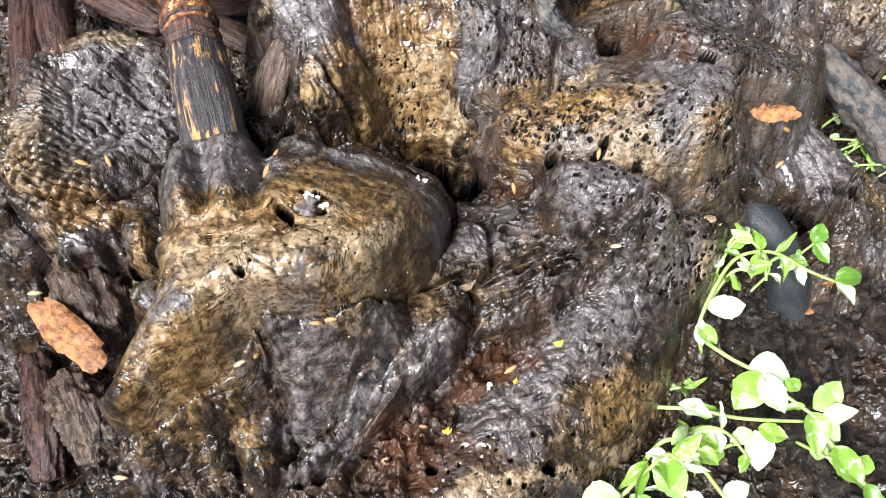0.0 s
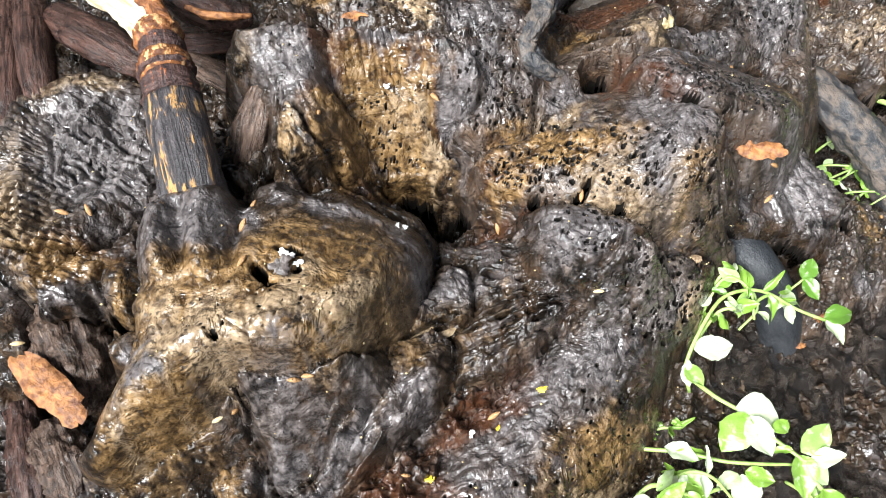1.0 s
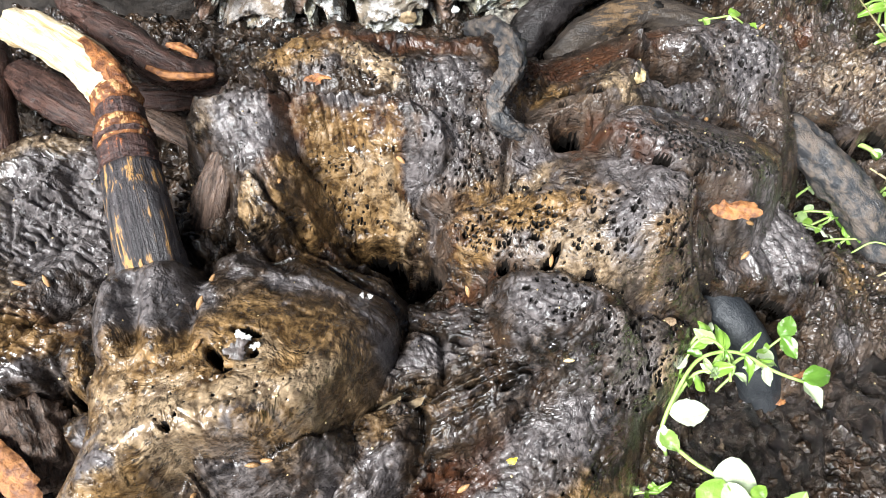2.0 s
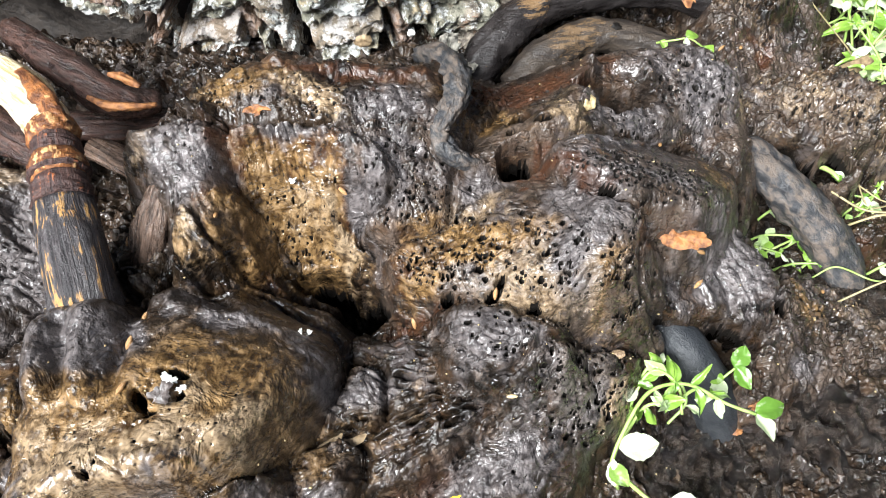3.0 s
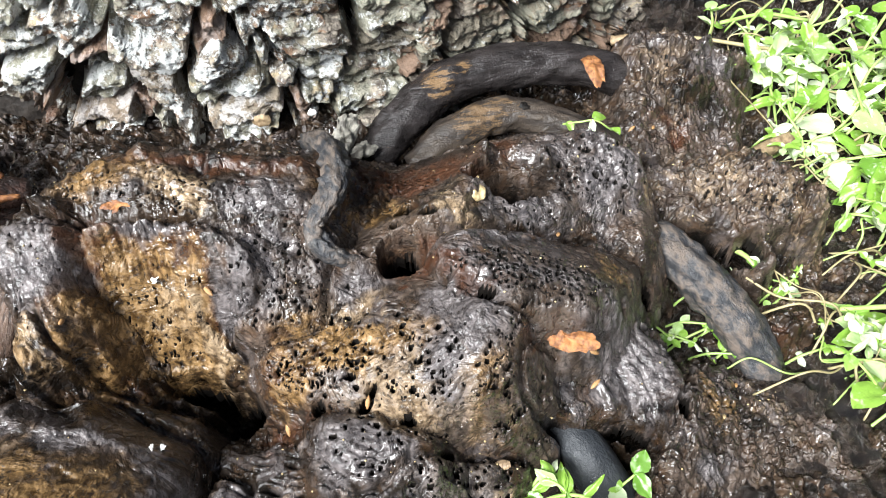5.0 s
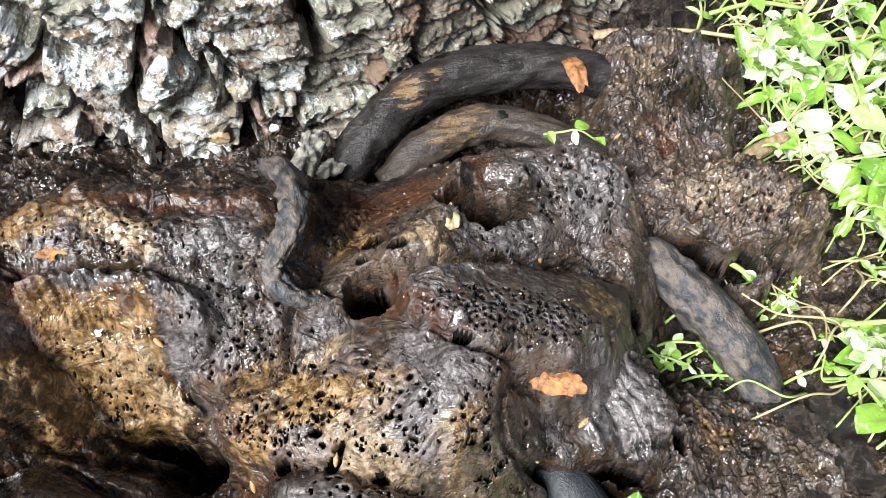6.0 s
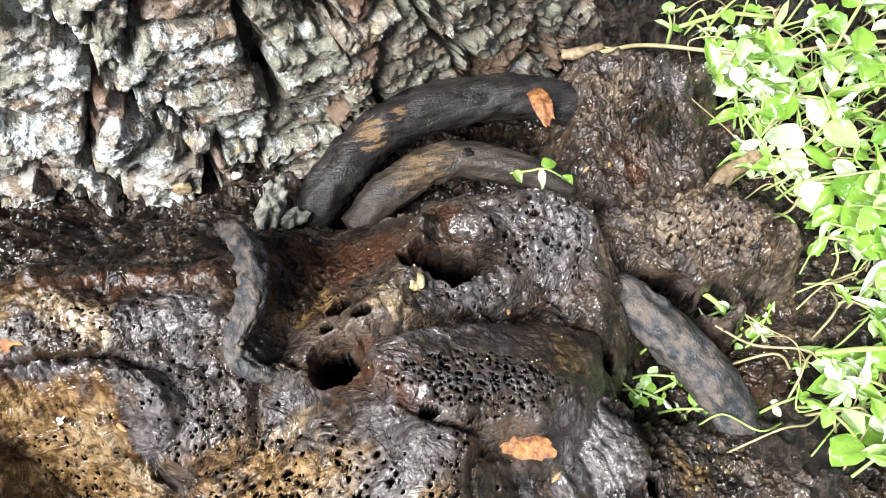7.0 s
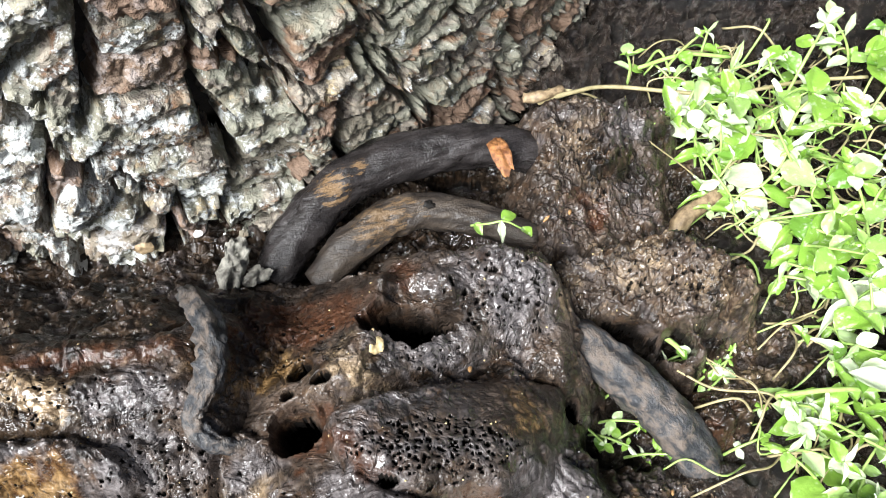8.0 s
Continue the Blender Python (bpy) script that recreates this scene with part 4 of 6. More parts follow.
stain("grey", 0.076, 0.320, 0.016, 0.011, 4, 0.44)
stain("grey", 0.046, 0.332, 0.018, 0.008, -28, 0.38)
stain("ochre", 0.091, 0.282, 0.044, 0.012, -1, 0.76)
stain("ochre", 0.049, 0.275, 0.018, 0.011, 14, 0.44)
stain("rust", 0.046, 0.278, 0.022, 0.012, -7, 0.43)
stain("grey", 0.130, 0.284, 0.021, 0.031, -28, 0.62)
stain("tan", 0.111, 0.262, 0.020, 0.011, 26, 0.55)
stain("tan", 0.082, 0.264, 0.024, 0.008, -4, 0.42)
stain("grey", 0.073, 0.265, 0.018, 0.008, -4, 0.34)
stain("ochre", 0.136, 0.260, 0.013, 0.016, -28, 0.50)
stain("rust", 0.122, 0.318, 0.031, 0.007, -20, 0.57)
stain("tan", 0.076, 0.307, 0.019, 0.009, -5, 0.38)
stain("tan", 0.131, 0.267, 0.011, 0.017, -24, 0.46)
stain("grey", 0.086, 0.232, 0.024, 0.015, -10, 0.70)
stain("rust", 0.090, 0.235, 0.011, 0.008, -1, 0.34)
stain("rust", 0.043, 0.256, 0.017, 0.009, -22, 0.43)
stain("grey", 0.228, 0.294, 0.029, 0.023, -10, 0.68)
stain("grey", 0.180, 0.278, 0.011, 0.012, -1, 0.27)
stain("ochre", 0.279, 0.284, 0.009, 0.016, -1, 0.36)
stain("grey", 0.277, 0.252, 0.008, 0.008, -1, 0.53)
stain("grey", 0.142, 0.337, 0.029, 0.006, 3, 0.50)
stain("grey", 0.161, 0.319, 0.038, 0.010, -3, 0.47)
stain("rust", 0.156, 0.319, 0.030, 0.009, -3, 0.36)
stain("ochre", 0.217, 0.337, 0.009, 0.017, -6, 0.36)
stain("grey", 0.220, 0.399, 0.019, 0.025, -2, 0.65)
stain("grey", 0.167, 0.372, 0.029, 0.011, -0, 0.47)
stain("grey", 0.196, 0.413, 0.021, 0.013, -7, 0.38)
stain("rust", 0.162, 0.418, 0.016, 0.006, -14, 0.43)
stain("rust", 0.102, 0.398, 0.046, 0.019, -10, 0.62)
stain("ochre", 0.086, 0.366, 0.020, 0.011, 8, 0.44)
stain("rust", 0.109, 0.342, 0.011, 0.008, -1, 0.43)
stain("tan", 0.130, 0.361, 0.011, 0.009, -0, 0.38)
stain("tan", 0.284, 0.514, 0.021, 0.031, -7, 0.18)
stain("grey", 0.318, 0.530, 0.016, 0.016, -7, 0.38)
stain("tan", 0.312, 0.425, 0.039, 0.022, -22, 0.20)
stain("tan", 0.345, 0.408, 0.022, 0.017, -32, 0.17)
stain("tan", 0.256, 0.408, 0.007, 0.019, -7, 0.34)
stain("tan", 0.370, 0.379, 0.023, 0.033, -44, 0.29)
stain("rust", 0.289, 0.470, 0.016, 0.016, -7, 0.43)
stain("tan", 0.328, 0.297, 0.028, 0.022, -20, 0.17)
stain("rust", 0.331, 0.328, 0.021, 0.013, -5, 0.26)
stain("grey", -0.092, 0.140, 0.010, 0.007, 3, 0.23)
stain("ochre", -0.100, 0.129, 0.016, 0.009, 5, 0.24)


def window(lo, hi):
    """The rows and columns of the relief between two corners."""
    sx = slice(max(0, int((lo[0] - X0) / STEP)), max(1, int((hi[0] - X0) / STEP)))
    sy = slice(max(0, int(lo[1] / STEP)), max(1, int(hi[1] / STEP)))
    return sy, sx


def oval(x, y, cx, cy, rx, ry, turn):
    """How far out a place lies in a turned oval; 1 on its edge."""
    c, s = math.cos(radians(turn)), math.sin(radians(turn))
    return np.hypot(((x - cx) * c + (y - cy) * s) / rx, (-(x - cx) * s + (y - cy) * c) / ry)


def sculpt():
    """The heap's height, the owner of each place (-1: the mush between), and its stains."""
    x, y = GX, GY
    wx, wy = x + 0.0035 * fbm(x, y, 0.022, 3, 5), y + 0.0035 * fbm(x, y, 0.022, 3, 15)
    lumps = 0.35 - np.abs(fbm(wx, wy, 0.030, 3, 33))
    crumbs = 0.3 - np.abs(fbm(wx, wy, 0.011, 3, 36))
    low = heap(x, y)
    floor = 0.004
    z = np.maximum(low, floor) + 0.0015 * np.clip(1 - np.abs(low - floor) / 0.006, 0, 1) ** 2 + 0.006 * fbm(x, y, 0.045, 4, 31, 0.55) + 0.018 * lumps + 0.009 * crumbs - 0.005
    owner = np.full(x.shape, -1)
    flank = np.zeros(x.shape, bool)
    for i, l in enumerate(LOBES):
        w = window(l.outline.min(0) - 0.025, l.outline.max(0) + 0.025)
        X, Y, WX, WY = x[w], y[w], wx[w], wy[w]
        wob = l.ragged * 1.6
        sd = inside_distance(X + wob * fbm(X, Y, 0.014, 3, 40 + i), Y + wob * fbm(X, Y, 0.014, 3, 70 + i), closed_curve(l.outline))
        h = l.top(X, Y) - l.round * (1 - np.sqrt(1 - (1 - np.clip(sd / l.width, 0, 1)) ** 2)) + np.minimum(sd, 0) * l.fall
        h = h + l.rough * 2.0 * fbm(X, Y, l.size * 1.6, 3, 100 + i) + l.rough * 1.6 * (0.3 - np.abs(fbm(WX, WY, l.size * 0.8, 3, 130 + i)))
        if l.ribs:
            # ribs across the edge, a thickened rim and rings inside a bowl
            count, deep, reach, bowl, lam, side = l.ribs
            c = l.outline.mean(0)
            ang = np.arctan2(Y - c[1], X - c[0]) + 0.05 * fbm(X, Y, 0.02, 2, 150 + i)
            near = np.clip(sd / 0.003, 0, 1) * np.clip((reach - sd) / (reach * 0.5), 0, 1) * (0.05 + 0.95 * np.clip(np.cos(ang - side) * 1.3, 0, 1))
            h = h - deep * near * (1 - np.abs(np.sin(ang * count / 2))) ** 1.3
            inner = np.clip((sd - reach * 0.6) / 0.012, 0, 1)
            h = h - bowl * 0.6 * inner ** 0.7 - 0.0026 * inner * (1 - np.abs(np.sin(math.pi * (sd / lam + 0.6 * fbm(X, Y, 0.03, 3, 160 + i))))) ** 1.5
        # a dark crevice where the flank meets what lies below
        old = z[w] - l.moat * np.exp(-((sd + 0.0012) / 0.0024) ** 2) * (sd < 0.0008)
        h = h + np.where(sd < 0, 0.007 * lumps[w] + 0.006 * crumbs[w], 0)
        z[w] = old
        near = np.clip(1 - np.abs(h - old) / l.soft, 0, 1)
        owner[w] = np.where(h > old, i, owner[w])
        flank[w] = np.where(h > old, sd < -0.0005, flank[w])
        z[w] = np.maximum(h, old) + 0.25 * l.soft * near * near
    for cx, cy, long, broad, turn, lam, depth, wavy in FURROWS:
        r = 2.0 * max(long, broad)
        w = window((cx - r, cy - r), (cx + r, cy + r))
        X, Y = x[w], y[w]
        a = radians(turn)
        s = -(wx[w] - cx) * math.sin(a) + (wy[w] - cy) * math.cos(a)
        ph = s / lam + wavy * 0.9 * fbm(X, Y, 0.020, 3, int(cx * 9000) % 97)
        m = np.exp(-oval(X, Y, cx, cy, long, broad, turn) ** 2)
        z[w] -= 1.7 * depth * m * (1 - np.abs(np.sin(math.pi * ph))) ** 1.5 * np.clip(0.6 + 2.2 * fbm(X, Y, 0.012, 2, 61), 0, 2)
    for rise, wide, line in RIDGES:
        p = np.array(line)
        w = window(p.min(0) - 3 * wide, p.max(0) + 3 * wide)
        X, Y = wx[w], wy[w]
        best = np.full(X.shape, 1e9)
        for (ax, ay), (bx, by) in zip(p[:-1], p[1:]):
            t = np.clip(((X - ax) * (bx - ax) + (Y - ay) * (by - ay)) / ((bx - ax) ** 2 + (by - ay) ** 2 + 1e-12), 0, 1)
            best = np.minimum(best, (X - ax - t * (bx - ax)) ** 2 + (Y - ay - t * (by - ay)) ** 2)
        z[w] += rise * np.exp(-best / wide ** 2)
    # creases of the skin, in patches
    for size, deep, seed in ((0.018, 0.0014, 201), (0.008, 0.0005, 211)):
        line = np.exp(-(fbm(wx, wy, size, 3, seed) / 0.07) ** 2)
        z = z - deep * line * np.clip(0.5 + 2.5 * fbm(x, y, 0.03, 2, seed + 5), 0, 1)
    lip = 0.32 * fbm(x, y, 0.009, 3, 88, 0.6)
    for cx, cy, rx, ry, turn, dep in GAPS:
        r = 2.5 * max(rx, ry) + 0.004
        w = window((cx - r, cy - r), (cx + r, cy + r))
        e = oval(wx[w], wy[w], cx, cy, rx, ry, turn) + lip[w]
        z[w] -= 0.8 * dep * np.clip((1.35 - e) / 0.40, 0, 1) ** 0.8
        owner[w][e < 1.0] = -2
    rng = np.random.default_rng(4)
    slope_y, slope_x = np.gradient(z, STEP)
    steep = np.hypot(slope_x, slope_y)
    for cx, cy, rx, ry, turn, n, small, big in PITTED:
        for _ in range(int(1.25 * n)):
            dist, way = math.sqrt(rng.random()) * rng.uniform(0.75, 1.1), rng.uniform(0, 2 * math.pi)
            u, v = rx * dist * math.cos(way), ry * dist * math.sin(way)
            c, s = math.cos(radians(turn)), math.sin(radians(turn))
            px, py = cx + u * c - v * s, cy + u * s + v * c
            r = small + (big - small) * rng.random() ** 2.4
            ci, cj = int((px - X0) / STEP), int(py / STEP)
            if steep[max(0, cj - 4):cj + 5, max(0, ci - 4):ci + 5].mean() > 2.4:
                continue
            st, tw = rng.uniform(1.0, 1.7), rng.uniform(0, 180)
            w = window((px - 3.2 * r, py - 3.2 * r), (px + 3.2 * r + 2 * STEP, py + 3.2 * r + 2 * STEP))
            j0, i0 = min(cj, z.shape[0] - 1), min(max(ci, 0), z.shape[1] - 1)
            lift = np.clip(slope_y[j0, i0], -2, 2) * (y[w] - py) + np.clip(slope_x[j0, i0], -2, 2) * (x[w] - px)
            e = np.hypot(oval(x[w], y[w], px, py, r * st, r, tw), lift / r)
            z[w] -= 0.9 * r * np.clip((1.8 - e) / 0.8, 0, 1)
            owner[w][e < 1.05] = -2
    z = z + flank * (0.0030 * fbm(wx, wy, 0.008, 3, 97, 0.6))
    z = z + np.where(owner == -1, 0.0014, 0.00030) * fbm(x, y, 0.006, 3, 91, 0.55) + 0.00010 * fbm(x, y, 0.0022, 2, 95)
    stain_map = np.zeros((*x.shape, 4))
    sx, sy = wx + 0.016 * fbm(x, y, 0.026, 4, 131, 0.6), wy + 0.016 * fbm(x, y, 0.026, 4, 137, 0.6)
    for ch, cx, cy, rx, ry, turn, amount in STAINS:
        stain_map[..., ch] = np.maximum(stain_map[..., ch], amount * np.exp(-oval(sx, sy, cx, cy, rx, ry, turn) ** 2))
    # weaker stains on the flanks put the undersides' shade into the colour
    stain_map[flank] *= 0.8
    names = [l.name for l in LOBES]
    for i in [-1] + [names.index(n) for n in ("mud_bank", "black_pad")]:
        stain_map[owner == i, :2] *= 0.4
    return z, owner, stain_map
# ---- relief ends


def ground_height(x, y):
    far = np.clip((np.hypot(x - 0.15, y - 0.4) - 0.5) / 0.4, 0, 1)
    return (0.002 + 0.014 * fbm(x, y, 0.08, 4, 301) + 0.020 * (0.3 - np.abs(fbm(x, y, 0.035, 3, 307))) + 0.008 * (0.3 - np.abs(fbm(x, y, 0.014, 3, 311)))) * (1 - far) * (1 + 2.2 * np.clip((y - 0.565) / 0.03, 0, 1))


def patch_mesh(name, keep, z, stain, material, skirt=0.010):
    """The cells of the relief that are kept, as a shell with its rim turned down."""
    ny, nx = z.shape
    jj, ii = np.nonzero(keep)
    a = jj * nx + ii
    quads = np.stack([a, a + 1, a + 1 + nx, a + nx], 1)
    pad = np.pad(keep, 1)
    rims = []
    for dj, di, p, q in ((-1, 0, 0, 1), (1, 0, 2, 3), (0, 1, 1, 2), (0, -1, 3, 0)):
        open_side = ~pad[1 + dj:1 + dj + keep.shape[0], 1 + di:1 + di + keep.shape[1]][jj, ii]
        rims.append(quads[open_side][:, [q, p]])
    rims = np.concatenate(rims)
    used, inv = np.unique(quads, return_inverse=True)
    quads = inv.reshape(-1, 4)
    remap = np.zeros(ny * nx, np.int64)
    remap[used] = np.arange(len(used))
    verts = np.stack([GX.ravel()[used], GY.ravel()[used], z.ravel()[used]], 1)
    low, inv2 = np.unique(rims, return_inverse=True)
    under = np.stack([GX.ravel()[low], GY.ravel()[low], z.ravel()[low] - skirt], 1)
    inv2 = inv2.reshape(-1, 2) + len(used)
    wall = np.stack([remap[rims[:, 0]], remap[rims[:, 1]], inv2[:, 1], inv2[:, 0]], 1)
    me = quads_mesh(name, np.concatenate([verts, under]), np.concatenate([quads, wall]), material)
    # walls of holes and rims take the painted shade colour
    me.materials.append(HOLE_DARK)
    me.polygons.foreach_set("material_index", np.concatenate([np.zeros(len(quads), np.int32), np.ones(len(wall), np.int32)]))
    col = me.attributes.new("stain", "FLOAT_COLOR", "POINT")
    both = np.concatenate([stain.reshape(-1, 4)[used], stain.reshape(-1, 4)[low]])
    col.data.foreach_set("color", np.ascontiguousarray(both, dtype=np.float32).ravel())
    return me


RZ, OWNER, STAIN = sculpt()


def top_at(x, y):
    """Height of what lies uppermost at a place."""
    i, j = int(round((x - X0) / STEP)), int(round(y / STEP))
    h = float(ground_height(np.array([x]), np.array([y]))[0])
    if 0 <= j < RZ.shape[0] and 0 <= i < RZ.shape[1]:
        h = max(h, float(RZ[j, i]))
    return h


# ---------------------------------------------------------------- ground, one sheet to the horizon
def build_ground():
    fine = np.arange(-0.5, 0.85, 0.002)
    out = 0.9 * 1.35 ** np.arange(1, 15)
    xs = np.concatenate([-out[::-1] + 0.3, fine, out])
    fy = np.arange(-0.3, 1.0, 0.002)
    ys = np.concatenate([-out[::-1] + 0.45, fy, out + 0.35])
    X, Y = np.meshgrid(xs, ys)
    Z = ground_height(X, Y)
    n = len(xs)
    j, i = np.meshgrid(np.arange(len(ys) - 1), np.arange(n - 1), indexing="ij")
    a = (j * n + i).ravel()
    me = quads_mesh("ground", np.stack([X.ravel(), Y.ravel(), Z.ravel()], 1), np.stack([a, a + 1, a + 1 + n, a + n], 1), SOIL)
    tagged(new("ground", me), "dark brown wet crumbly soil with mud", "ground", kind="structure")


build_ground()

# ---------------------------------------------------------------- the rotting heap and its lobes
cell_owner = OWNER[:-1, :-1].copy()


def pieces(mask):
    """Labels of the connected parts of a mask, largest first."""
    left = {(int(a), int(b)) for a, b in zip(*np.nonzero(mask))}
    out = []
    while left:
        todo = [left.pop()]
        grown = []
        while todo:
            a, b = todo.pop()
            grown.append((a, b))
            for c in ((a + 1, b), (a - 1, b), (a, b + 1), (a, b - 1)):
                if c in left:
                    left.remove(c)
                    todo.append(c)
        out.append(grown)
    return sorted(out, key=len, reverse=True)


# torn-off islands of a lobe belong to the pulp
for i in range(len(LOBES)):
    for island in pieces(cell_owner == i)[1:]:
        rows, columns = np.array(island).T
        cell_owner[rows, columns] = -1
above = (RZ - ground_height(GX, GY))[:-1, :-1] > -0.003
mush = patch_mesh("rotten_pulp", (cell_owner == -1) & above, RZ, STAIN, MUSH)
tagged(new("rotten_pulp", mush), "dark brown wet rotting pulp at the tree's foot", "rotten pulp", kind="stuff")
# lobes that are part of a larger one
SUB = {"grey_knob": "furrowed_lobe", "mud_apron": "muddy_lobe", "cap_collar": "fungus_bracket", "grey_tab": "fungus_bracket", "side_flap": "furrowed_lobe", "fungus_flap": "fungus_bulb", "spongy_saddle": "spongy_ridge", "brown_skin": "fungus_shelf", "lumpy_lobe": "glossy_lobe", "muddy_flange": "muddy_lobe"}
made = {}
MUDDY_LOBES = ("muddy_lobe", "muddy_flange", "lumpy_lobe", "pitted_sheet", "porous_log", "spongy_ridge", "spongy_saddle", "brown_skin")
for i, lobe in enumerate(LOBES):
    keep = (cell_owner == i) & above
    if keep.sum() > 50:
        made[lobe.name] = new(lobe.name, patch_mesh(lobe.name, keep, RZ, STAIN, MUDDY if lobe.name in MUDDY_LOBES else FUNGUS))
        made[lobe.name]["label"] = lobe.label
for name, ob in made.items():
    if name in SUB:
        ob.parent = made[SUB[name]]
    else:
        tagged(ob, "", "fungus", "lobes of the rotting fungus")

# ---------------------------------------------------------------- tree trunk with bark plates
TRUNK_X, TRUNK_Y, TRUNK_R = -0.10, 0.967, 0.488


def on_trunk(u, z, h):
    r = TRUNK_R + h + 0.05 * np.exp(-np.maximum(z, 0) / 0.05) * 0.4
    th = u / 0.5
    return np.stack([TRUNK_X + r * np.sin(th), TRUNK_Y - r * np.cos(th), z], -1)


def build_trunk():
    tree = tagged(thing("tree_trunk", (TRUNK_X, TRUNK_Y, 0)), "old tree trunk with thick cracked grey bark and lichen", "tree")
    us, zs = np.arange(-1.5708, 1.5708, 0.006), np.concatenate([np.arange(-0.03, 0.6, 0.006), np.arange(0.62, 3.0, 0.12)])
    U, Z = np.meshgrid(us, zs)
    P = on_trunk(U, Z, -0.010 - 0.022 * np.clip((0.15 - Z) / 0.03, 0, 1) * np.clip((0.22 - U) / 0.05, 0, 1) + 0.006 * fbm(U, Z, 0.04, 3, 401))
    P[-1] = np.array([TRUNK_X, TRUNK_Y, 3.0])
    P = P.reshape(-1, 3) - np.array([TRUNK_X, TRUNK_Y, 0])
    n = len(us)
    j, i = np.meshgrid(np.arange(len(zs) - 1), np.arange(n - 1), indexing="ij")
    a = (j * n + i).ravel()
    part("core", quads_mesh("trunk_core", P, np.stack([a, a + 1, a + 1 + n, a + n], 1), BARK_DARK), tree, "dark trunk core behind the bark plates")
    rng = np.random.default_rng(12)
    plates = 0
    cols = [-0.36]
    while cols[-1] < 0.80:
        cols.append(cols[-1] + (rng.uniform(0.022, 0.044) if cols[-1] < 0.20 else rng.uniform(0.016, 0.030)))

    def edge(c, z):
        """Wavy line of the crack left of column c."""
        return cols[c] + 0.016 * math.sin(z * 17 + c * 2.1) + 0.009 * math.sin(z * 47 + c * 5.3)

    for c in range(len(cols) - 1):
        z = float(np.interp(cols[c], [-0.36, -0.10, -0.02, 0.06, 0.14, 0.22], [0.110, 0.105, 0.060, 0.036, 0.020, 0.005])) + rng.uniform(-0.020, 0.016)
        wide = cols[c + 1] - cols[c]
        lean = rng.uniform(-0.012, 0.012)
        while z < 0.38:
            h = rng.uniform(0.010, 0.028)
            zs = np.linspace(z + 0.0012, z + h - 0.0012, 6)
            gap = rng.uniform(0.0018, 0.0066)
            left = [(edge(c, q) + gap + rng.normal() * 0.0012, q - lean) for q in zs]
            right = [(edge(c + 1, q) - gap + rng.normal() * 0.0012, q + lean) for q in zs]
            u0, z0 = edge(c, z + h / 2) + wide / 2, z + h / 2
            pts = [(a - u0, b - z0) for a, b in left + [(u0 + wide * rng.uniform(-0.2, 0.2), z + h + rng.uniform(-0.006, 0.004))] + right[::-1] + [(u0 + wide * rng.uniform(-0.2, 0.2), z + rng.uniform(-0.004, 0.006))]]
            lim = np.array(pts)
            step = 0.0013
            X, Y = np.meshgrid(np.arange(lim[:, 0].min() - 0.004, lim[:, 0].max() + 0.004, step), np.arange(lim[:, 1].min() - 0.004, lim[:, 1].max() + 0.004, step))
            A, B = X + u0, Y + z0
            sd = inside_distance(X + 0.0035 * fbm(A, B, 0.010, 3, 501), Y + 0.0035 * fbm(A, B, 0.010, 3, 511), lim)
            thick = rng.uniform(0.007, 0.020)
            lay = fbm(A + 3.1 * plates, B * 1.5, 0.026, 4, 7) + 6 * (rng.uniform(-1, 1) * X + rng.uniform(-1, 1) * Y)
            terr = np.floor(lay * 3.5) / 3.5 * 0.75 + lay * 0.25
            H = thick * np.clip(sd / 0.0016, 0, 1) ** 0.7 + (0.0080 * terr + 0.0045 * (0.3 - np.abs(fbm(A, B, 0.009, 3, 521))) + 0.0014 * fbm(A, B, 0.004, 2, 531)) * np.clip(sd / 0.002, 0, 1) + np.minimum(sd, 0) * 5
            keep = (sd[:-1, :-1] > -0.0028) & (sd[1:, 1:] > -0.0028)
            H = H - np.interp(A, [-0.02, 0.10], [0.024, 0.011]) * np.clip((0.135 + 0.05 * fbm(A, B, 0.06, 2, 541) - B) / 0.022, 0, 1) * np.clip((0.24 - A) / 0.06, 0, 1)
            P = on_trunk(A, B, H)
            jj, ii = np.nonzero(keep)
            nx = X.shape[1]
            a = jj * nx + ii
            quads = np.stack([a, a + 1, a + 1 + nx, a + nx], 1)
            used, inv = np.unique(quads, return_inverse=True)
            o = on_trunk(np.array(u0), np.array(z0), 0.0)
            ob = part("bark_plate", quads_mesh("bark_plate", P.reshape(-1, 3)[used] - o, inv.reshape(-1, 4), BARK), tree)
            ob.location = Vector(o) - Vector((TRUNK_X, TRUNK_Y, 0))
            plates += 1
            z += h


build_trunk()


# ---------------------------------------------------------------- roots and the ringed stalk
def root(name, label, points, radii, material, category="root", **kw):
    me, m = tube(name, points, radii, material, **kw)
    ob = new(name, me)
    ob.matrix_basis = m
    return tagged(ob, label, category)


root("curved_root", "thick charred dark root curving along the bark", [(0.078, 0.452, 0.062), (0.100, 0.477, 0.074), (0.123, 0.498, 0.080), (0.153, 0.514, 0.080), (0.186, 0.521, 0.078), (0.220, 0.523, 0.075), (0.253, 0.519, 0.064), (0.288, 0.508, 0.040)], [0.013, 0.015, 0.015, 0.0155, 0.015, 0.014, 0.0135, 0.013], ROOT, lumps=0.07, sides=40, steps=14, ridges=0.012)
